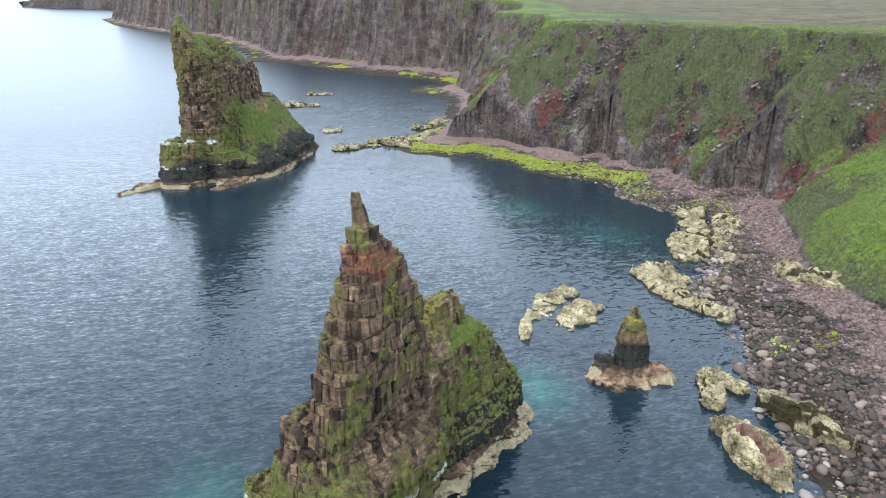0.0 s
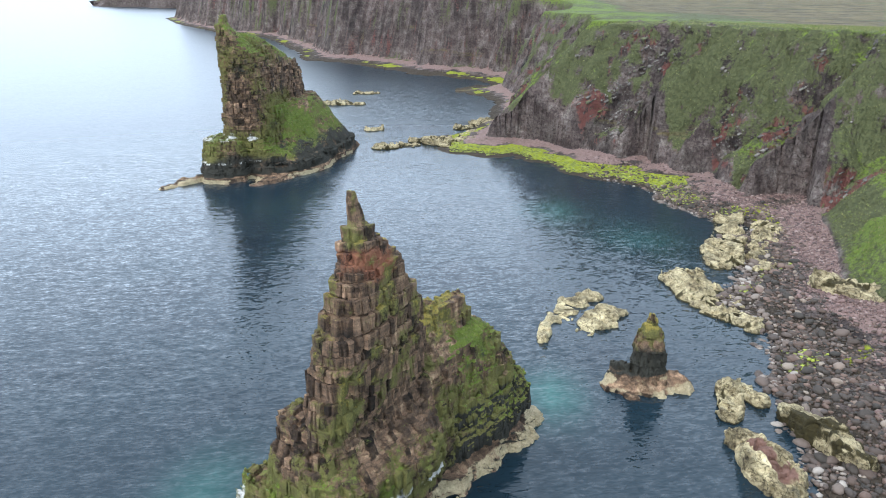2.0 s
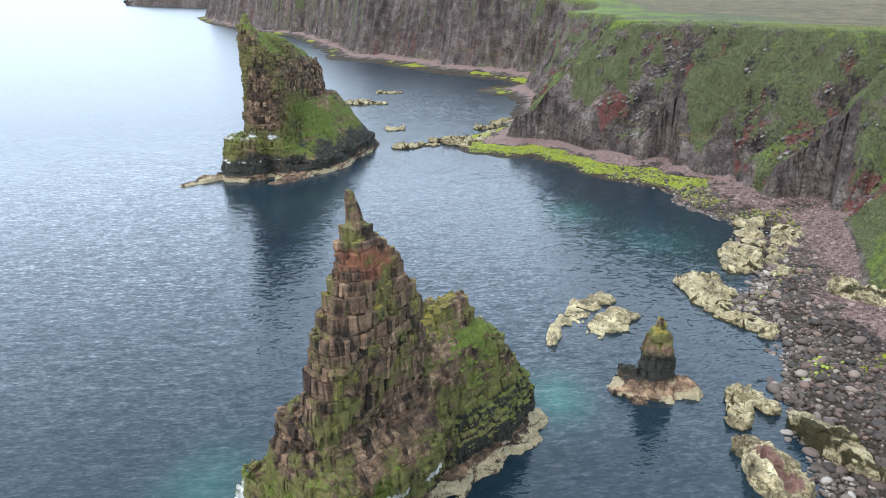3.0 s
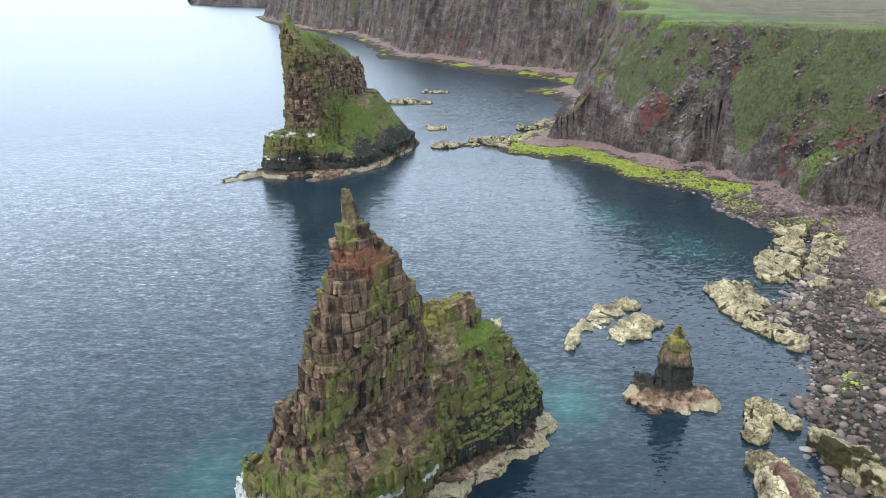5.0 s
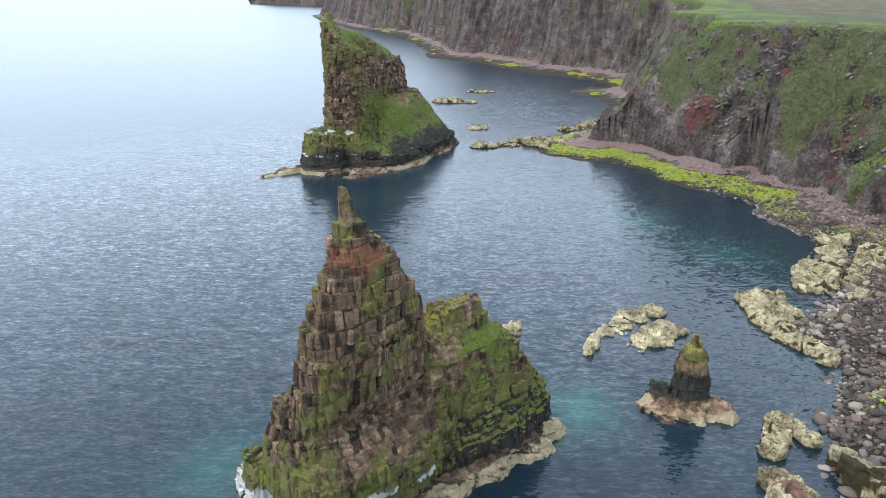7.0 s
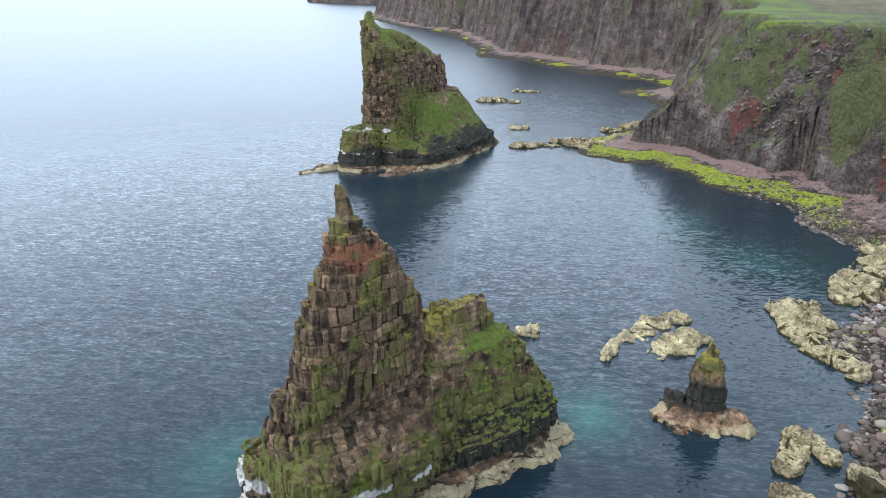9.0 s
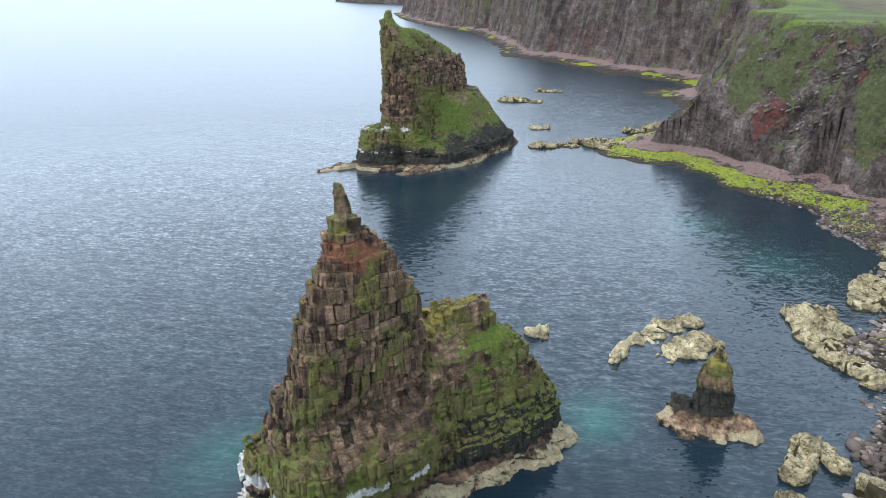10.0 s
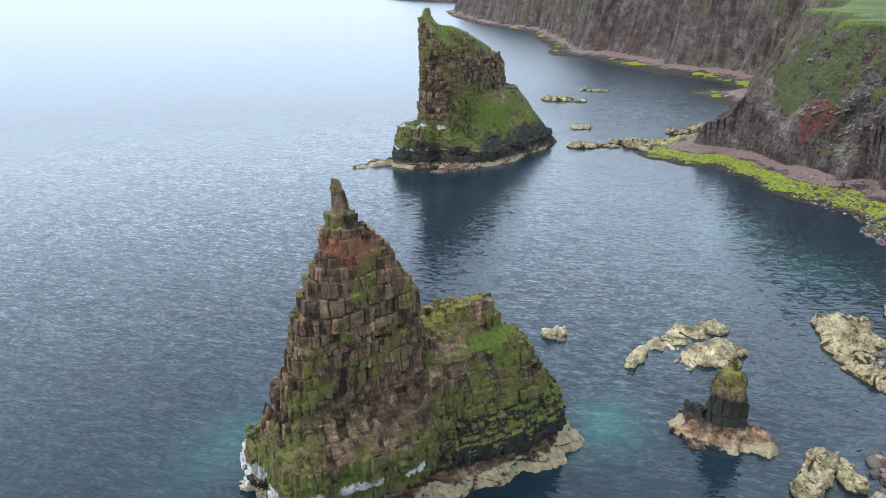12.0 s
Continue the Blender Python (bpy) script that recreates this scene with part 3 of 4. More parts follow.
# a further headland on the horizon
hs, ht = np.linspace(0, 1, 160), np.array([0, 0.1, 0.25, 0.4, 0.55, 0.7, 0.85, 0.95, 1.0, 1.0])
S, T = np.meshgrid(hs, ht, indexing="ij")
S, T = S.ravel(), T.ravel()
hx, hy = -1640 + 900 * S, 2760 - 420 * S
row = np.tile(np.arange(10), 160)
bulge = fbm(hx, hy, T * 60, 90.0, 4, 91) * 26
lean_back = T * 22 + (row == 9) * 900
hx, hy = hx + 0.42 * (lean_back - bulge), hy + 0.9 * (lean_back - bulge)
hz = -1 + T * (26 + 52 * smooth(0.0, 0.35, S) + 8 * fbm(hx, hy, hx * 0, 120.0, 2, 92))
ids = np.arange(1600).reshape(160, 10)
me = mesh_from("far_headland", np.stack([hx, hy, hz], 1), np.stack([ids[:-1, :-1], ids[1:, :-1], ids[1:, 1:], ids[:-1, 1:]], -1).reshape(-1, 4))
paint(me, "tone", 0.5 + 0 * T)
paint(me, "grass", smooth(0.75, 1.0, T) * 0.7 + 0.25 * fbm(hx, hy, hz, 60.0, 3, 93))
me.materials.append(LAND)
tagged(new("far_headland", me), "distant steep grey sea cliff headland", "headland", kind="structure")

# ---------------------------------------------------------------- the sea
sx_ = stretch([(-4900, 500), (-1000, 60), (-200, 4), (120, 60), (400, 1)])
sy_ = stretch([(-600, 60), (0, 4), (450, 40), (1000, 300), (4900, 1)])
X, Y = np.meshgrid(sx_, sy_, indexing="ij")
ids = np.arange(X.size).reshape(X.shape)
sea_v = np.stack([X.ravel(), Y.ravel(), np.zeros(X.size)], 1)
sea_f = np.stack([ids[:-1, :-1], ids[1:, :-1], ids[1:, 1:], ids[:-1, 1:]], -1).reshape(-1, 4)
me = mesh_from("sea", sea_v, sea_f)


def spot(cx, cy, rx, ry):
    return np.exp(-(((X - cx) / rx) ** 2 + ((Y - cy) / ry) ** 2)).ravel()


shoal = 0.55 * spot(16, 114, 5, 8) + 0.35 * spot(-36, 82, 6, 10) + 0.25 * spot(22, 230, 10, 14) + 0.2 * spot(45, 205, 12, 14)
paint(me, "shoal", shoal)
paint(me, "open_sea", smooth(100, 420, np.hypot(X, Y)).ravel())
paint(me, "chop", (smooth(300, 380, Y) * smooth(-170, -110, X)).ravel())
paint(me, "foam", spot(13, 137, 5, 6) + spot(-31, 73, 5, 6) + 0.9 * spot(-120, 244, 8, 8) + 0.8 * spot(52, 262, 10, 9) + 0.7 * spot(-62, 333, 8, 8))
me.materials.append(SEA)
tagged(new("water", me), "rippled blue-grey sea with turquoise shallows", "sea", kind="structure")


# ---------------------------------------------------------------- the sea stacks
STACK_SPOTS = []


def stack_thing(name, verts, faces, mat, masks, label, group="sea stacks", category="sea stack", parts=None):
    """A rock as one thing; parts tells which of its named parts each face belongs to."""
    n = normals_of(verts.astype(np.float64), faces)
    painted = masks(verts.astype(np.float64), n)
    STACK_SPOTS.append((verts.astype(np.float64), n, smooth(0.35, 0.7, painted.get("grass", 0 * n[:, 0]) + 0.4 * painted.get("gold", 0)) * smooth(0.0, 0.6, n[:, 2])))
    if parts is None:
        me = mesh_from(name, verts, faces)
        for key, values in painted.items():
            paint(me, key, values)
        me.materials.append(mat)
        return tagged(new(name, me), label, category, group)
    top = tagged(new(name), label, category, group)
    foot = Vector((*verts[:, :2].mean(0), 0))
    top.location = foot
    which = parts(verts[faces].mean(1).astype(np.float64))
    for title, says in which[1].items():
        f = faces[which[0] == title]
        if not len(f):
            continue
        used, inv = np.unique(f, return_inverse=True)
        me = mesh_from(title, verts[used] - np.array(foot, np.float32), inv.reshape(f.shape))
        for key, values in painted.items():
            paint(me, key, values[used])
        me.normals_split_custom_set_from_vertices(n[used])
        me.materials.append(mat)
        ob = new(title, me)
        ob.parent = top
        if says:
            tagged(ob, says)
    return top


def near_macro(x, y, z):
    """The large hollows and ledges, without the single blocks."""
    cave = 2.2 * np.exp(-((x + 4.6) / 1.7) ** 2 - ((y - 86) / 2.6) ** 2 - ((z - 20) / 1.3) ** 2)
    undercut = 1.6 * np.exp(-((z - 3.4) / 0.9) ** 2) * smooth(-9, -4, x) * (1 + 0.5 * vnoise(x / 4, y / 4, z * 0, 15))
    notch = 1.5 * np.exp(-((z - 18.0) / 1.0) ** 2) * smooth(6, 0, 0.57 * (x + 8) + 0.82 * (y - 84)) * smooth(0.0, 2.0, 0.87 * (x + 10.2) - 0.5 * (y - 79.5))
    return fbm(x, y, z, 6.0, 3, 3) * 0.5 + cave + undercut + notch


def near_relief(x, y, z):
    r = blocks(x, y, z, 57, 1.0, 0.7, 0.55, (0.03, -0.05), 1) * smooth(1.0, 5.0, z) * (0.3 + 0.7 * smooth(46, 36, z))
    low = smooth(3.2, 2.2, z)
    r = r * (1 + 0.8 * smooth(17.5, 16, z))
    return r + near_macro(x, y, z) + 0.24 * smooth(14, 18, z) * smooth(3.0, 4.5, z) * smooth(47, 43, z) + fbm(x, y, z * 0, 4.0, 3, 16) * 1.1 * low + (blocks(x, y, z, 40, 2.2, 0.5, 0.8, (0.12, 0.1), 19) + 0.1) * low


def near_masks(v, n):
    x, y, z = v.T
    b, s_ = fbm(x, y, z, 7.0, 3, 61), fbm(x, y, z, 2.2, 2, 62)
    right = smooth(80, 92, y + 0.3 * x)
    up = smooth(0.35, 0.8, n[:, 2] + 0.15 * b)
    lawn = np.exp(-(((x - 2) / 5) ** 2 + ((y - 95) / 5.5) ** 2 + ((z - 18.5) / 4) ** 2))
    low = smooth(17, 9, z)
    along = 0.57 * (x + 8) + 0.82 * (y - 84)
    flank = smooth(-5, 3, along)
    return {"tone": blocks(x, y, z, 57, 1.0, 0.7, 0.55, (0.03, -0.05), 1, True),
            "grass": 0.3 * low * (1 - 0.6 * smooth(5, 11, along)) * smooth(5, 8, z) * (0.55 + 1.6 * s_ + 0.8 * b) + smooth(3, 7, z) * (up * 0.3 + 0.52 * lawn * (0.6 + up + 0.8 * s_) + up * right * 0.1 * smooth(24, 20, z)) + 0.1 * b * right,
            "moss": smooth(3, 6, z) * (1 - 0.6 * up * smooth(11, 13, z) * smooth(18, 16, z)) * (0.2 + 0.18 * flank + 0.3 * b + 0.35 * s_ + 0.46 * low + 0.32 * smooth(41, 44, z)),
            "gold": smooth(19, 25, z) * (up * 0.32 + 0.22 * flank * smooth(0.1, 0.4, n[:, 2] + 0.3) + 0.25 * b + 0.3 * s_),
            "red": smooth(35, 38.5, z) * smooth(43, 40, z) * (0.34 + 0.5 * b) + 0.28 * b,
            # shade of the undercuts and right flank put into the colour, plus patches
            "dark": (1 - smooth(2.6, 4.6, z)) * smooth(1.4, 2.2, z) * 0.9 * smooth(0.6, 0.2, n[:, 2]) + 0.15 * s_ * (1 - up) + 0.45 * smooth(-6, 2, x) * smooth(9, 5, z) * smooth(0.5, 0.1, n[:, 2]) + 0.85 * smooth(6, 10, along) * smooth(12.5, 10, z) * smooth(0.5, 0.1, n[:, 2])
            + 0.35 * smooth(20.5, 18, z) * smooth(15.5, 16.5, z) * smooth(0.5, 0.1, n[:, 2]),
            "pale": (1 - smooth(2.0, 3.0, z + 0.5 * s_)) * smooth(-0.2, 0.3, n[:, 2] + 0.3 * smooth(1.6, 1.0, z)) * (0.72 + 0.5 * b + 0.5 * s_),
            "white": smooth(86, 80, y) * ((0.8 + 0.8 * s_) * np.exp(-((z - 6.3 - 0.12 * (x + 14) - 0.6 * b) / 0.9) ** 2) + 0.2 * s_ * smooth(9, 6, z) * smooth(3, 4, z)) + smooth(10, 8, z) * smooth(-21, -24, x) * (0.08 + 0.3 * up + 0.5 * b + 0.3 * s_)}


PINNACLE = [(10, -10.4, 79.4, 9.8, 3.4, 61, 3.0), (16.5, -10.4, 79.3, 10.0, 3.1, 62, 3.2), (19.5, -10.3, 79.4, 10.1, 3.2, 62, 3.2), (22.5, -10.1, 79.5, 10.0, 3.6, 62, 3.2), (31, -9.5, 79.8, 8.5, 3.3, 62, 3.0), (37, -9.6, 79.5, 5.4, 2.8, 60, 2.6),
            (40, -9.9, 78.9, 3.3, 1.9, 57, 2.4), (42.3, -10.6, 78.5, 1.9, 1.3, 57, 2.4), (44, -10.9, 78.5, 1.1, 0.85, 57, 2.4), (45.6, -11.1, 78.6, 0.65, 0.55, 57, 2.4), (47.1, -11.2, 78.6, 0.28, 0.26, 57, 2.2)]
SHOULDER = [(-2, 2.0, 98.0, 14.2, 7.6, 55, 3.0), (7, 1.1, 97.9, 12.4, 6.6, 55, 3.2), (12, 0.7, 98.0, 10.6, 5.6, 55, 3.0), (17, -0.5, 97.6, 9.0, 4.8, 55, 2.8), (20, -1.4, 97.1, 7.8, 4.4, 55, 2.6),
            (21.6, -2.4, 96.8, 5.6, 3.0, 55, 2.8), (26.3, -2.5, 97.0, 4.9, 2.2, 55, 3.4)]
SADDLE = [(-2, -4.0, 90.0, 9.0, 7.2, 55, 2.8), (13, -4.7, 90.7, 8.0, 5.6, 55, 2.8), (20, -5.0, 92.0, 7.0, 4.3, 55, 2.6), (24.2, -5.2, 92.4, 5.5, 2.2, 55, 2.6)]
PLINTH = [(-2, -11.7, 79.8, 12.4, 7.2, 54, 3.2), (5, -11.7, 79.6, 12.0, 7.8, 54, 3.4), (9, -11.7, 79.6, 11.8, 8.3, 54, 3.6), (11.8, -11.7, 79.6, 11.6, 8.3, 54, 3.6), (13.4, -11.9, 79.7, 11.4, 7.4, 54, 3.4), (15.2, -12.3, 79.9, 11.0, 5.8, 54, 3.0), (16.4, -12.6, 80.1, 10.6, 4.6, 54, 3.0)]
BUTTRESS = [(-2, 7.0, 103.0, 5.6, 4.6, 55, 3.4), (8, 6.7, 102.8, 5.0, 4.0, 55, 3.4), (10.6, 6.2, 102.4, 4.4, 3.0, 55, 3.2)]
CORNER = [(-2, -17.8, 76.0, 4.6, 4.2, 54, 3.2), (12, -17.4, 76.0, 4.2, 3.7, 54, 3.2), (19.0, -17.0, 76.2, 3.9, 3.4, 54, 3.2)]
LEDGE = [(-2, -22.8, 77.0, 5.6, 4.6, 54, 3.0), (6, -22.8, 76.7, 4.6, 3.6, 54, 3.2), (9, -22.5, 76.7, 4.0, 2.8, 54, 3.2)]
SHELF = [(-2, 1.2, 95.7, 19.6, 8.4, 55, 3.0), (0.4, 1.5, 96.1, 18.0, 6.8, 55, 3.2), (2.7, 1.3, 96.4, 16.8, 5.7, 55, 3.0)]
NEAR_BODIES = [PINNACLE, SADDLE, SHOULDER, BUTTRESS, PLINTH, CORNER, LEDGE, SHELF]
verts, faces = rock_body("rock", ((-36, 20), (62, 120), (-1.2, 49.0)), 0.2, NEAR_BODIES, 0.8, near_relief, 2.2)


def near_parts(c):
    x, y, z = c.T
    along = 0.57 * (x + 8) + 0.82 * (y - 84)
    name = np.where(z < 2.3, "wave_cut_shelf", np.where(along > 4.2, "shoulder", np.where(z > 17.2, "spire", "plinth")))
    return name, {"spire": "tall blocky red-brown spire", "shoulder": "lower green turf-covered shoulder", "plinth": "mossy ledged rock plinth", "wave_cut_shelf": "pale cream rock shelf at the water"}


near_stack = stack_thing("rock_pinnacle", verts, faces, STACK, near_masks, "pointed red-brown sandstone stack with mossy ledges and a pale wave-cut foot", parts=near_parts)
near_blocks = masonry(NEAR_BODIES, 0.8, near_macro, (-6.0, 87.0), 30.0, 57, (0.5, 1.15), (0.7, 2.3), (0.03, -0.05), (3.2, 43.0), 11)

wall = near_blocks[2]                                            # turf and rubble hide the joints on much of the shoulder and the plinth
worn = 0.55 * (near_parts(wall)[0] == "shoulder") + 0.5 * (near_parts(wall)[0] == "plinth")
terrace = (near_parts(wall)[0] == "plinth") & (wall[:, 2] > 11.6) & (0.87 * (wall[:, 0] + 10.2) - 0.5 * (wall[:, 1] - 79.5) > 2.2)
kept = (fbm(wall[:, 0], wall[:, 1], wall[:, 2], 3.5, 2, 88) > worn * 1.5 - 0.75) & ~terrace
near_blocks = tuple(q[kept] for q in near_blocks)


def near_single(mid):
    """The blocks of the spire's seaward end and broad face stand singly."""
    owner = near_parts(mid)[0]
    owner[owner == "wave_cut_shelf"] = "plinth"
    broad = (mid[:, 0] + 10.2) * 0.87 - (mid[:, 1] - 79.5) * 0.5
    return owner, (owner == "spire") & (broad > 0.6) & (mid[:, 2] < 40)


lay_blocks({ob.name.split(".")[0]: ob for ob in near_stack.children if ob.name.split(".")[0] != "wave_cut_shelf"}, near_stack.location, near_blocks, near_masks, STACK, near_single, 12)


def far_turf(x, y, z):
    return smooth(-86, -76, x) * smooth(285, 290, y + 0.5 * (x + 80)) * smooth(5, 12, z)


def far_macro(x, y, z):
    return fbm(x, y, z, 12.0, 3, 6) * 1.0 + 0.2


def far_relief(x, y, z):
    r = blocks(x, y, z, 80, 2.2, 1.3, 0.9, (0.02, -0.03), 4)
    return r * (1 - 0.75 * far_turf(x, y, z)) * (0.3 + 0.7 * smooth(1, 5, z)) + far_macro(x, y, z) + 0.25 * smooth(3, 5, z) + fbm(x, y, z * 0, 7.0, 3, 8) * 1.2 * smooth(3, 1.5, z)


def far_masks(v, n):
    x, y, z = v.T
    b, s_ = fbm(x, y, z, 12.0, 3, 71), fbm(x, y, z, 4.0, 2, 72)
    up = smooth(0.3, 0.75, n[:, 2] + 0.12 * b)
    skirt = smooth(-86, -78, x - 0.18 * (y - 290)) * smooth(262, 276, y + 0.4 * z) * smooth(4, 9, z + 2 * s_)
    return {"tone": blocks(x, y, z, 80, 2.2, 1.3, 0.9, (0.02, -0.03), 4, True),
            "grass": up * (smooth(6, 12, z) * 0.5 + 0.45 * smooth(40, 46, z)) + 0.12 * b + 0.4 * skirt + 0.2 * b * skirt,
            "moss": smooth(4, 8, z) * (0.4 + 0.4 * b + 0.2 * skirt), "gold": 0 * z,
            "red": smooth(22, 30, z) * smooth(52, 46, z) * (0.22 + 0.7 * b),
            "dark": (1 - smooth(6, 16, z + 4 * s_ + 3 * b)) * 0.66 * smooth(1.5, 2.5, z) + (0.1 + 0.4 * s_) * (1 - up), "pale": (1 - smooth(1.0, 2.0, z + 0.4 * s_)) * (0.4 + 0.7 * b + 0.6 * s_),
            "white": smooth(278, 266, y) * smooth(-82, -90, x) * (0.42 * np.exp(-((z - 15.2) / 0.9) ** 2) + 0.46 * np.exp(-((z - 7.0) / 0.8) ** 2) + 0.3 * s_ * smooth(26, 18, z) * smooth(5, 7, z))}


TOWER = [(-2, -91.5, 274.5, 15.5, 15.0, 80, 3.4), (8, -92.5, 274.5, 14, 12.8, 80, 3.4), (14, -94.0, 274.2, 12, 10.4, 80, 3.4), (26, -95.2, 274.2, 10.5, 9.0, 80, 3.2), (41, -95.6, 274.2, 9.8, 8.3, 80, 3.0), (46, -97.0, 272.5, 8.2, 6.8, 80, 2.8),
         (51, -99, 270.5, 5.5, 4.6, 80, 2.6), (55, -101, 268.8, 3.4, 2.8, 80, 2.4), (57.5, -101.6, 268.6, 2.2, 1.6, 80, 2.4), (60, -101.2, 269, 1, 0.9, 80, 2.4)]
FIN = [(-2, -93, 290, 30, 10, 80, 2.6), (14, -94, 290, 28, 8.5, 80, 2.6), (30, -94.6, 289.8, 27, 7.5, 80, 2.7), (40, -95.2, 288.5, 25, 6.2, 80, 2.7), (45, -96.4, 284.5, 20, 5.2, 80, 2.6),
       (50, -98, 279, 12.5, 4.4, 80, 2.5), (54, -100, 273, 6, 3.2, 80, 2.4)]
SKIRT = [(-2, -82, 297, 38, 17.5, 80, 2.8), (6, -82.5, 297.5, 34.5, 15.5, 80, 2.8), (14, -85.5, 299, 28, 12, 80, 2.6), (26, -89, 303, 18, 9, 80, 2.4)]
FOOT = [(-2, -101.5, 263, 10.5, 13, 10, 3.0), (8, -102, 264, 8.8, 10.5, 10, 3.2), (15.5, -102.5, 265, 7.2, 8.5, 10, 3.0)]
APRON = [(-2, -88, 291, 46, 19, 80, 2.6), (1.0, -88, 291, 42, 17, 80, 2.6)]
SPUR = [(-2, -116, 247, 12, 5, 60, 2.4), (2.4, -115, 250, 8, 2.6, 60, 2.4)]
FAR_BODIES = [TOWER, FIN, SKIRT, FOOT, APRON, SPUR]
verts, faces = rock_body("rock", ((-132, -54), (228, 346), (-1.8, 63)), 0.42, FAR_BODIES, 1.5, far_relief, 4.0)


def far_parts(c):
    x, y, z = c.T
    skirt = (x - 0.18 * (y - 290) > -82.5) & (z < 27)
    name = np.where(z < 1.8, "wave_cut_shelf", np.where(skirt, "grass_slope", np.where(z < 15.8, "plinth", "tower")))
    return name, {"tower": "sheer bedded red sandstone tower", "grass_slope": "steep green turf slope", "plinth": "dark rock plinth with white streaks", "wave_cut_shelf": "pale rock shelf at the water"}


far_stack = stack_thing("rock_pinnacle", verts, faces, STACK, far_masks, "tall red sandstone stack with a steep grassy back and white-streaked ledges", parts=far_parts)
far_blocks = masonry(FAR_BODIES, 1.5, far_macro, (-92.0, 285.0), 50.0, 80, (1.0, 2.6), (0.8, 2.5), (0.02, -0.03), (3.4, 56.0), 13, 0.5)
bare = far_turf(*far_blocks[2].T) < 0.3
far_blocks = tuple(q[bare] for q in far_blocks)


def far_single(mid):
    owner = far_parts(mid)[0]
    owner[owner == "wave_cut_shelf"] = "plinth"
    return owner, (owner == "tower") & (mid[:, 1] < 268) & (mid[:, 2] < 48)


lay_blocks({ob.name.split(".")[0]: ob for ob in far_stack.children if ob.name.split(".")[0] != "wave_cut_shelf"}, far_stack.location, far_blocks, far_masks, STACK, far_single, 14)


def small_relief(x, y, z):
    low = smooth(3.0, 1.5, z)
    return blocks(x, y, z, 30, 1.0, 0.9, 0.6, (0.1, 0.05), 8) * (0.5 + 0.5 * smooth(0.5, 2.5, z)) + fbm(x, y, z, 3.0, 3, 9) * (0.35 + 0.5 * low) + fbm(x, y, z * 0, 4.0, 3, 13) * 1.3 * low


def small_masks(v, n):
    x, y, z = v.T
    b = fbm(x, y, z, 3.0, 3, 81)
    up = smooth(0.2, 0.7, n[:, 2] + 0.2 * b)
    return {"tone": blocks(x, y, z, 30, 1.0, 0.9, 0.6, (0.1, 0.05), 8, True), "grass": 0 * z, "moss": smooth(4, 8, z) * (0.3 + 0.4 * b), "gold": smooth(9, 13, z) * (0.3 + 0.4 * up), "red": 0.12 + 0.3 * b, "white": 0 * z,
            "dark": smooth(2.2, 3.0, z) * smooth(12, 6, z + b) * 0.66 + 0.6 * smooth(0.0, 0.4, b) * smooth(2.8, 2.2, z), "pale": (1 - smooth(1.9, 2.7, z + 0.6 * b)) * (0.62 + 1.0 * b)}


SPIKE = [(-2, 34.2, 120.4, 3.4, 3.0, 20, 2.6), (3, 34.2, 120.4, 3.1, 2.7, 20, 2.6), (8, 34.1, 120.6, 2.6, 2.2, 20, 2.6), (12, 33.9, 120.8, 1.6, 1.3, 20, 2.6), (14.2, 33.8, 120.9, 0.7, 0.7, 20, 2.4)]
ISLE = [(-2, 34.8, 119.0, 10.4, 5.6, 4, 2.2), (0.6, 34.8, 118.8, 8.4, 4.2, 4, 2.0), (2.4, 34.6, 119.2, 6.0, 2.9, 4, 2.0)]
KNOB = [(-2, 29.0, 121, 3.2, 2.6, 0, 2.4), (3.4, 29.3, 121.2, 1.6, 1.4, 0, 2.4)]
verts, faces = rock_body("rock", ((20, 47), (108, 132), (-1.2, 15.5)), 0.2, [SPIKE, ISLE, KNOB], 0.5, small_relief)


def small_parts(c):
    return np.where(c[:, 2] < 2.4, "rock_base", "spike"), {"spike": "dark rock spike with a golden lichen tip", "rock_base": "pale low rock base"}


stack_thing("rock_pinnacle", verts, faces, STACK, small_masks, "small dark rock spike on a pale low rock base", parts=small_parts)


# ---------------------------------------------------------------- grass tufts
def tuft_material():
    m, nt, bsdf = material("grass_blades")
    isle = nt.nodes.new("ShaderNodeNewGeometry").outputs["Random Per Island"]
    col = ramp(nt, isle, [(0.0, (0.07, 0.09, 0.024)), (0.5, (0.135, 0.155, 0.045)), (0.85, (0.21, 0.21, 0.075)), (1.0, (0.28, 0.24, 0.1))])
    nt.links.new(col, bsdf.inputs["Base Color"])
    bsdf.inputs["Roughness"].default_value = 0.7
    return m


TUFT = tuft_material()


def tufts(label, where, up, weight, count, size, seed):
    """Small clumps of blades on a surface, thick where weight is high."""
    r = np.random.RandomState(seed)
    w = np.maximum(weight, 0)
    pick = r.choice(len(where), count, p=w / w.sum())
    n = 7
    root = np.repeat(where[pick], n, 0) + r.normal(0, 0.35 * size, (count * n, 3)) * (1, 1, 0.2)
    tall = size * r.uniform(0.5, 1.2, count * n)[:, None]
    grow = np.repeat(up[pick], n, 0) * 0.5 + (0, 0, 0.7) + r.normal(0, 0.4, (count * n, 3))
    side = r.normal(0, 1, (count * n, 3)) * (1, 1, 0.2)
    side = side / np.linalg.norm(side, axis=1, keepdims=True) * tall * 0.2
    root = root - np.array((0, 0, 0.05 * size))
    v = np.stack([root - side, root + side, root + grow * tall], 1).reshape(-1, 3)
    me = mesh_from("grass", v, np.arange(count * n * 3).reshape(-1, 3))
    me.materials.append(TUFT)
    return tagged(new("grass", me), label, "grass", kind="stuff")


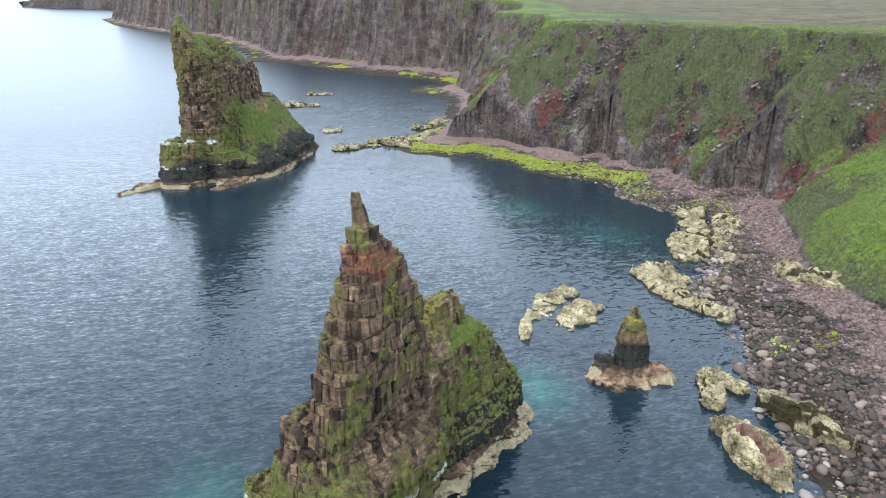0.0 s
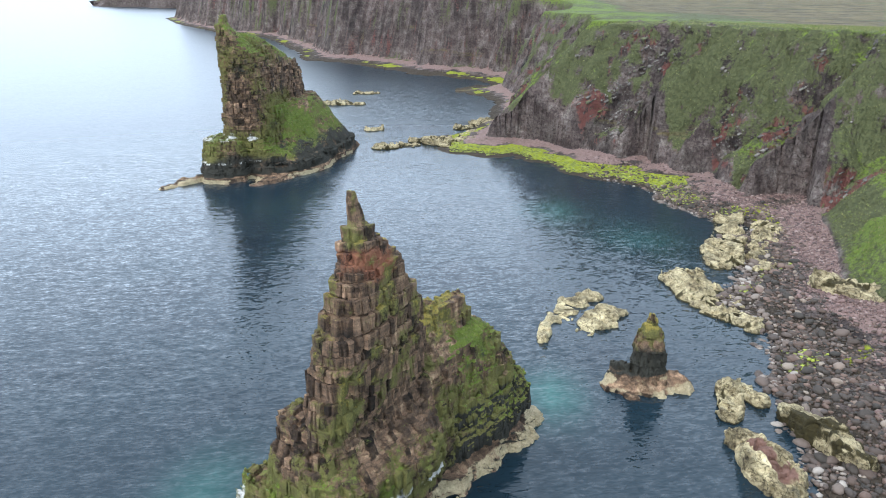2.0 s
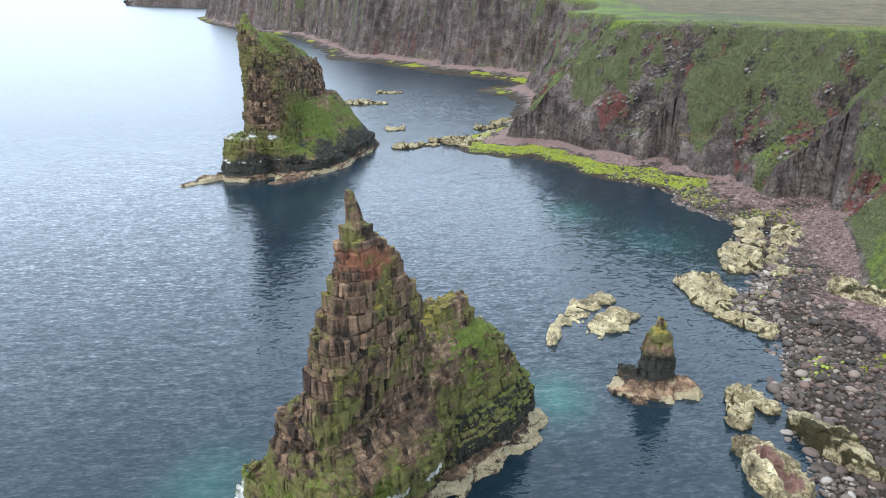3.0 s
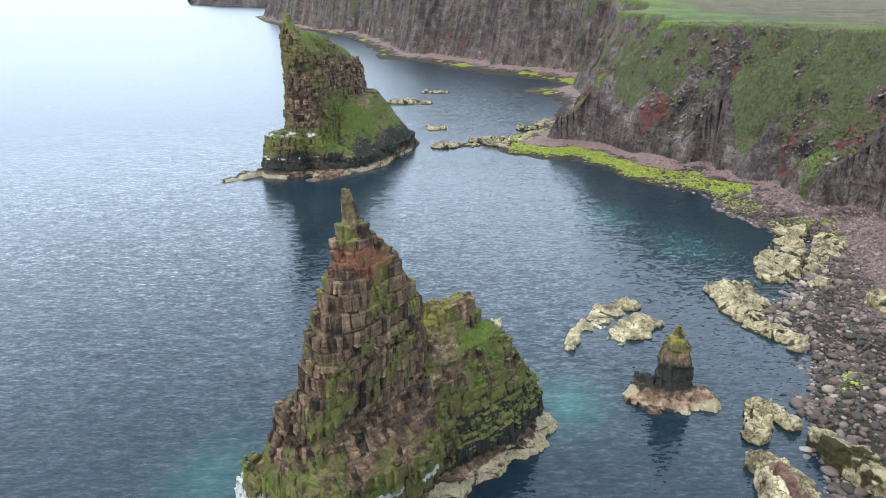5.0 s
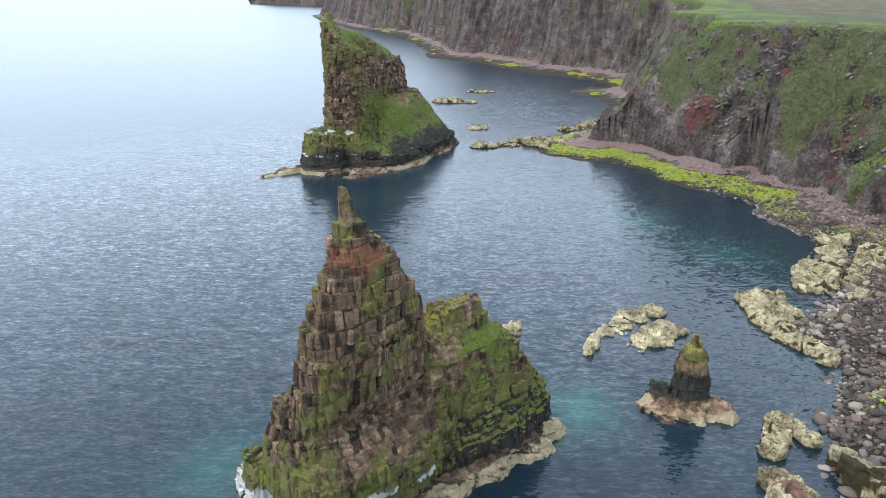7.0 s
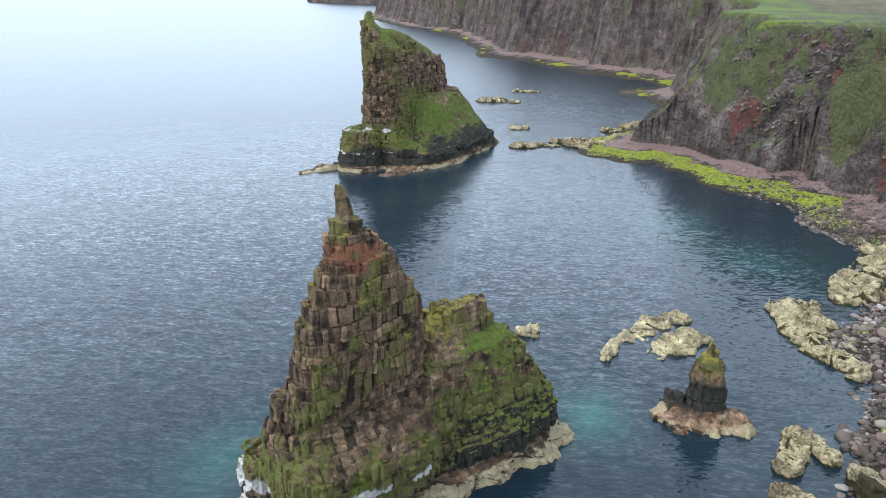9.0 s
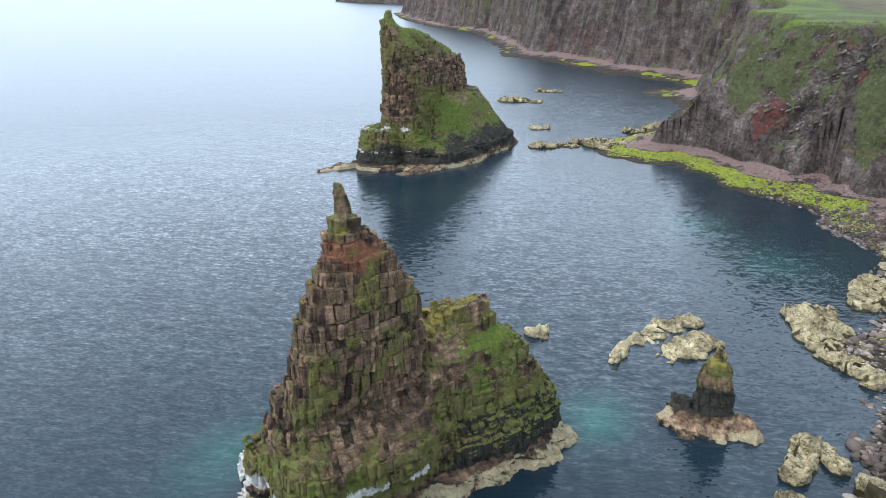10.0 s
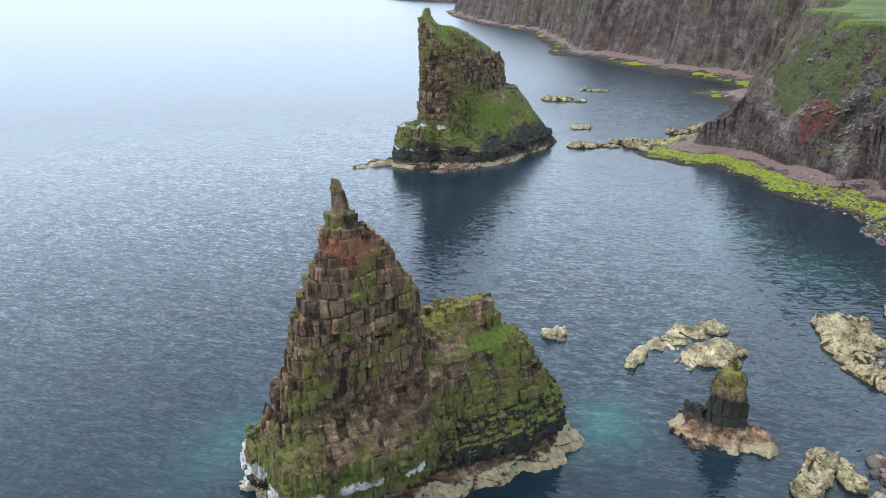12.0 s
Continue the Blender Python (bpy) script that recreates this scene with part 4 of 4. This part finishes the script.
tufts("tufts of sea-cliff grass on the near stack", STACK_SPOTS[0][0], STACK_SPOTS[0][1], STACK_SPOTS[0][2], 1100, 0.22, 1)
tufts("rough turf on the tall stack", STACK_SPOTS[1][0], STACK_SPOTS[1][1], STACK_SPOTS[1][2], 3000, 0.38, 2)
close = (ly < 350) & (ly > 100) & (lx < 190) & (lz < 62)
tufts("rough grass on the cliffs and the slope", land_v[close].astype(np.float64), nrm[close], smooth(0.42, 0.7, green[close]), 14000, 0.42, 3)


# ledges of bare rock that break through the turf of the cliffs
r_ = np.random.RandomState(31)
w_ = (close & (lz > 7) & (d0 > 3)) * smooth(0.62, 0.3, green) * (gn < 0.6) * smooth(-0.6, 0.5, fbm(lx, ly, lz, 14.0, 3, 52)) * (1 - brow)
spots_ = r_.choice(len(lx), 2200, p=w_ / w_.sum())
half = np.exp(r_.normal(-1.05, 0.35, (2200, 1))) * r_.uniform(0.6, 1.3, (2200, 3)) * (2.0, 0.7, 0.42)
tilt = np.array(Euler((radians(24), radians(-20), radians(35))).to_matrix())
v = (BLOCK_V[None] * half[:, None]) @ tilt.T + (land_v[spots_] - 0.3 * nrm[spots_]).astype(np.float64)[:, None]
flat = v.reshape(-1, 3)
for ax in range(3):
    v[:, :, ax] += 0.3 * fbm(flat[:, 0], flat[:, 1], flat[:, 2], 1.5, 2, 53 + ax).reshape(2200, -1)
me = mesh_from("outcrop", v.reshape(-1, 3), (BLOCK_F[None] + BLOCK_V.shape[0] * np.arange(2200)[:, None, None]).reshape(-1, 3), False)
paint(me, "tone", np.repeat(np.clip(r_.normal(0.56, 0.15, 2200), 0.2, 1), BLOCK_V.shape[0]))
paint(me, "grass", np.repeat(np.clip(r_.normal(0.2, 0.2, 2200), 0, 1), BLOCK_V.shape[0]))
me.materials.append(LEDGE_ROCK)
tagged(new("rock_outcrops", me), "small grey tilted rock ledges in the cliff turf", "outcrop", kind="stuff")


# ---------------------------------------------------------------- low rocks in the water and along the shore
def low_rock(name, label, pieces, top, h, seed, mat=None, weed=0.5, red=0.0, category="rock", group="low shore rocks", rough=0.8):
    """A low, wave-worn rock: pieces of centre x, y, half length, half width, turn."""
    bodies = []
    for n, (cx, cy, la, lb, turn) in enumerate(pieces):
        tp = top * (1 - 0.18 * (n % 3))
        bodies.append([(-1.6, cx, cy, la * 1.12, lb * 1.15, turn, 2.6), (tp * 0.4, cx, cy, la, lb, turn, 2.8), (tp * 0.85, cx, cy, la * 0.95, lb * 0.93, turn, 3.2), (tp, cx, cy, la * 0.86, lb * 0.82, turn, 3.0)])
    p = np.array(pieces)
    r = p[:, 2] * 1.3 + 2.5
    box = ((min(p[:, 0] - r), max(p[:, 0] + r)), (min(p[:, 1] - r), max(p[:, 1] + r)), (-1.2, top + 1.5))
    turn = pieces[0][4]

    def relief(x, y, z):
        wob = fbm(x, y, z * 0, 5.5, 4, seed) * (0.26 if rough > 0.5 else 0.17) * min(p[:, 3].max(), 4.5) + fbm(x, y, z * 0, 1.8, 2, seed + 2) * 0.42
        gully = 0.55 * smooth(0.1, 0.0, np.abs(fbm(x, y, z * 0, 5.5, 2, seed + 20))) * min(1.0, top / 2)
        return wob + gully + blocks(x, y, z, turn, 1.9, 0.42, rough * 0.75, (0.22, 0.12), seed) + fbm(x, y, z, 1.3, 2, seed + 4) * 0.16

    v, f = rock_body(name, box, h, bodies, 0.5, relief)

    def masks(v, n):
        x, y, z = v.T
        b = fbm(x, y, z, 2.6, 3, seed + 7)
        cx, cy, la, lb, turn = pieces[0]
        c, s_ = math.cos(radians(turn)), math.sin(radians(turn))
        reach, side = (c * (x - cx) + s_ * (y - cy)) / la, (c * (y - cy) - s_ * (x - cx)) / lb
        cut = smooth(0.11, 0.01, np.abs(fbm(x, y, z * 0, 5.5, 2, seed + 20)))
        return {"tone": 0.5 + 0.25 * b, "weed": 0.35 * cut * min(1, 2 * weed + 0.2) + weed * (0.45 + 0.9 * b) + (0.35 + weed) * smooth(0.4, 0.0, z + 0.15 * b), "red": red * smooth(0.62, 0.3, np.abs(side - 0.12)) * smooth(0.75, 0.5, np.abs(reach - 0.1)) * (1 + 0.5 * b)}
    return stack_thing(name, v, f, mat or PALE, masks, label, group, category)


PALE_LABEL = "low pale cream rock slab washed by the sea"
low_rock("skerry", PALE_LABEL, [(22.4, 154.0, 6.4, 3.3, 66), (26.0, 158.6, 4.4, 2.7, 30), (19.2, 149.6, 3.6, 2.4, 80)], 1.1, 0.25, 101, weed=0.12, rough=0.45)
low_rock("skerry", PALE_LABEL, [(28.0, 147.2, 6.4, 3.2, 52), (31.4, 151.0, 3.8, 2.5, 15), (25.0, 141.8, 3.8, 2.1, 72), (29.8, 144.0, 3.0, 1.8, 10)], 1.1, 0.25, 102, weed=0.12, rough=0.45)
low_rock("skerry", "small broken cream rock in white wash", [(15.8, 139.0, 4.6, 1.3, 78), (17.0, 144.6, 3.4, 1.6, 60), (20.4, 146.4, 2.6, 1.7, 20)], 1.0, 0.22, 103, weed=0.1, rough=0.35)
low_rock("skerry", "tiny pale rock islet in the sea", [(-1.8, 140.5, 2.3, 1.8, 20)], 1.3, 0.22, 104, weed=0.2)
SHORE_LABEL = "pale wave-worn rock platform with dark weed"
low_rock("rock_platform", SHORE_LABEL, [(55.5, 164, 13.0, 6.6, -72), (59, 151, 7, 3.2, -64), (51, 170, 5, 2.5, -40)], 1.5, 0.32, 111, weed=0.45)
low_rock("rock_platform", SHORE_LABEL, [(70, 200, 20, 5.2, 72), (77, 222, 8, 3.6, 60)], 1.6, 0.36, 112, weed=0.45)
low_rock("rock_platform", SHORE_LABEL, [(84, 206, 15, 5.4, 70), (76, 186, 7, 4.0, 70), (92, 203, 8, 3.5, 40)], 2.2, 0.36, 113, weed=0.45)
low_rock("shore_rock", "cream and dark weedy rock standing in shallow water", [(47.6, 114.6, 6.6, 2.5, 78)], 2.0, 0.22, 114, weed=0.45)
low_rock("shore_rock", "small cream and dark weedy rock in shallow water", [(52.3, 117.0, 3.6, 1.7, 110)], 1.4, 0.22, 115, weed=0.5)
low_rock("shore_rock", "long pale rock with a dark red middle band", [(48.0, 96.0, 8.4, 3.4, -76)], 2.6, 0.24, 116, weed=0.1, red=0.8)
low_rock("rock_outcrop", "dark weedy rock ridge on the boulder beach", [(60.0, 104, 9.5, 2.4, -64)], 3.4, 0.26, 117, weed=1.0)
low_rock("rock_outcrop", "dark rock ledge with green turf at the beach head", [(87, 160, 9, 3.0, -50)], 6.2, 0.35, 118, weed=0.5)
FAR_LABEL = "low dark and cream rock in calm water"
low_rock("reef_rock", FAR_LABEL, [(-100, 449, 14, 4.0, 8), (-103, 456, 6, 3.5, 0)], 1.9, 0.6, 121, weed=0.6, group="reef rocks")
low_rock("reef_rock", FAR_LABEL, [(-95, 500, 10, 4.0, 20)], 1.2, 0.6, 122, weed=0.6, group="reef rocks")
low_rock("reef_rock", FAR_LABEL, [(-64, 366, 5, 3.4, 20)], 1.1, 0.4, 123, weed=0.2, group="reef rocks")
REEF = [(-49, 323, 7.5, 3.4, 30, 2.0), (-41, 328, 6.0, 3.6, 20, 2.0), (-36, 340, 6.0, 3.4, 20, 2.2), (-27, 336, 7.5, 5.6, 20, 4.6), (-14, 338, 6.0, 5.2, 40, 4.8), (-20, 330, 6.0, 3.2, 10, 1.8),
        (-12, 358, 7.0, 4.6, 60, 2.6), (-16, 378, 8.5, 4.0, 40, 2.4), (-8, 395, 9.0, 5.0, 60, 3.0), (-5, 341, 6.0, 4.2, 20, 2.4)]
for n, (cx, cy, la, lb, turn, top) in enumerate(REEF):
    low_rock("reef_rock", "cream and brown rock of a low reef", [(cx, cy, la, lb, turn)], top * 0.58, 0.4, 130 + n, weed=0.55, group="reef rocks")


# ---------------------------------------------------------------- boulders
def boulder_material(name, stops, stain):
    m, nt, bsdf = material(name)
    pos = position(nt)
    info = nt.nodes.new("ShaderNodeObjectInfo").outputs["Random"]
    isle = nt.nodes.new("ShaderNodeNewGeometry").outputs["Random Per Island"]
    pick = calc(nt, "FRACT", calc(nt, "ADD", calc(nt, "MULTIPLY", info, 7.3), isle))
    cols = ramp(nt, pick, stops)
    fine = noise_tex(nt, pos, 3.5, 5, 0.65)
    col = mix(nt, calc(nt, "MULTIPLY", fine, 0.5), cols, stain)
    nt.links.new(col, bsdf.inputs["Base Color"])
    bsdf.inputs["Roughness"].default_value = 0.75
    bump(nt, bsdf, fine, 0.4, 0.15)
    return m


# sea-washed grey stones at the water, brown weedy ones between the tides, pink shingle at the beach head
GREY_STONE = boulder_material("grey_boulder", [(0.0, (0.028, 0.021, 0.018)), (0.4, (0.085, 0.058, 0.046)), (0.75, (0.165, 0.127, 0.103)), (1.0, (0.34, 0.3, 0.26))], (0.08, 0.06, 0.045))
BROWN_STONE = boulder_material("brown_boulder", [(0.0, (0.013, 0.011, 0.009)), (0.4, (0.04, 0.027, 0.021)), (0.75, (0.085, 0.05, 0.037)), (0.92, (0.16, 0.1, 0.078)), (1.0, (0.28, 0.23, 0.18))], (0.045, 0.034, 0.02))
PINK_STONE = boulder_material("pink_boulder", [(0.0, (0.035, 0.025, 0.023)), (0.4, (0.1, 0.06, 0.053)), (0.75, (0.17, 0.105, 0.092)), (1.0, (0.32, 0.24, 0.21))], (0.1, 0.056, 0.047))


def boulder_shape(seed, level):
    bm = bmesh.new()
    bmesh.ops.create_icosphere(bm, subdivisions=level, radius=1.0)
    v = np.array([p.co[:] for p in bm.verts])
    f = np.array([[p.index for p in t.verts] for t in bm.faces])
    bm.free()
    r = 1 + 0.28 * vnoise(v[:, 0] * 1.1, v[:, 1] * 1.1, v[:, 2] * 1.1, seed) + 0.14 * vnoise(v[:, 0] * 2.6, v[:, 1] * 2.6, v[:, 2] * 2.6, seed + 3)
    v = v * r[:, None]
    v = np.sign(v) * np.abs(v) ** 0.88
    return v * (1.0, 0.72, 0.52), f


rng = np.random.RandomState(21)
n_try = 90000
bx, by = rng.uniform(38, 118, n_try), rng.uniform(70, 300, n_try)
bz, bd0, *_ = land_height(bx, by)
clump = fbm(bx, by, bx * 0, 9.0, 2, 77)
level = bz + 0.7 * clump + rng.normal(0, 0.25, n_try)
zone = np.where(level < 0.4, 0, np.where(level < 2.5, 1, 2))
size = np.clip(np.exp(rng.normal(-0.9, 0.45, n_try)), 0.2, 1.4) * np.array([1.1, 0.95, 0.62])[zone]
keep = (bd0 < 1.0) & (bz > -0.45 + 0.35 * clump) & (bz < 4.6) & (rng.rand(n_try) < (0.5 + 0.4 * clump + 0.3 * (zone == 2)) * (1 - 0.85 * smooth(252, 266, by)))
bx, by, bz, size, zone = bx[keep], by[keep], bz[keep], size[keep], zone[keep]
order = np.argsort(-size * (by < 190) * (size > 0.55))
spin, lean = rng.uniform(0, 2 * math.pi, len(bx)), rng.normal(0, 0.16, (len(bx), 2))
shapes = [boulder_shape(n * 11 + 2, 2) for n in range(6)]
KINDS = [(GREY_STONE, "rounded pale grey sea-washed boulder at the waterline", "field of pale grey sea-washed stones at the waterline"),
         (BROWN_STONE, "rounded dark brown sandstone boulder on the beach", "dense field of dark brown weedy beach stones"),
         (PINK_STONE, "rounded pink sandstone boulder on the shingle", "bank of pink shingle below the turf slope")]
shape_me = []
for mat, _, _ in KINDS:
    for v, f in shapes:
        me = mesh_from("boulder", v, f)
        me.materials.append(mat)
        shape_me.append(me)
for n, i in enumerate(order[:290]):
    ob = new("boulder", shape_me[n % 6 + 6 * zone[i]])
    ob.matrix_world = Matrix.LocRotScale((bx[i], by[i], bz[i] + 0.2 * size[i]), Euler((lean[i, 0], lean[i, 1], spin[i])), (size[i],) * 3)
    tagged(ob, KINDS[zone[i]][1], "boulder", "beach boulders")
small_shapes = [boulder_shape(n * 7 + 1, 1) for n in range(6)]
for k, (mat, _, says) in enumerate(KINDS):
    vs, fs, base = [], [], 0
    for n, i in enumerate(order[290:]):
        if zone[i] != k:
            continue
        v, f = small_shapes[n % 6]
        m = np.array(Euler((lean[i, 0], lean[i, 1], spin[i])).to_matrix())
        vs.append(v @ m.T * size[i] + (bx[i], by[i], bz[i] + 0.15 * size[i]))
        fs.append(f + base)
        base += len(v)
    me = mesh_from("stones", np.concatenate(vs), np.concatenate(fs))
    me.materials.append(mat)
    tagged(new("stone_field", me), says, "stones", kind="stuff")

# weed-covered stones on the green strip below the cliffs
def weed_material():
    m, nt, bsdf = material("green_weed")
    pos = position(nt)
    isle = nt.nodes.new("ShaderNodeNewGeometry").outputs["Random Per Island"]
    fine = noise_tex(nt, pos, 3.0, 5, 0.7)
    col = ramp(nt, calc(nt, "ADD", calc(nt, "MULTIPLY", isle, 0.5), calc(nt, "MULTIPLY", fine, 0.5)), [(0.15, (0.05, 0.055, 0.012)), (0.5, (0.14, 0.165, 0.02)), (0.85, (0.3, 0.34, 0.038))])
    nt.links.new(col, bsdf.inputs["Base Color"])
    bsdf.inputs["Roughness"].default_value = 0.6
    bump(nt, bsdf, fine, 0.5, 0.2)
    return m


wx, wy = rng.uniform(-20, 100, 44000), rng.uniform(80, 348, 44000)
wz, wd0, *_ = land_height(wx, wy)
patch = fbm(wx, wy, 0 * wx, 13.0, 3, 96)
keep = (wd0 < -1) & (((wy > 240) & (wz > 0.45) & (wz < 2.05)) | ((wy < 235) & (patch > 0.42) & (wz > 0.5) & (wz < 2.4)))
wx, wy, wz = wx[keep][:5000], wy[keep][:5000], wz[keep][:5000]
vs, fs, base = [], [], 0
for n in range(len(wx)):
    v, f = small_shapes[n % 6]
    k = rng.uniform(0.2, 0.6)
    m = np.array(Euler((0, 0, rng.uniform(0, 6.28))).to_matrix())
    vs.append(v @ m.T * k + (wx[n], wy[n], wz[n] + 0.1 * k))
    fs.append(f + base)
    base += len(v)
me = mesh_from("weed_stones", np.concatenate(vs), np.concatenate(fs))
me.materials.append(weed_material())
tagged(new("seaweed_stones", me), "yellow-green seaweed over shore stones", "seaweed", kind="stuff")
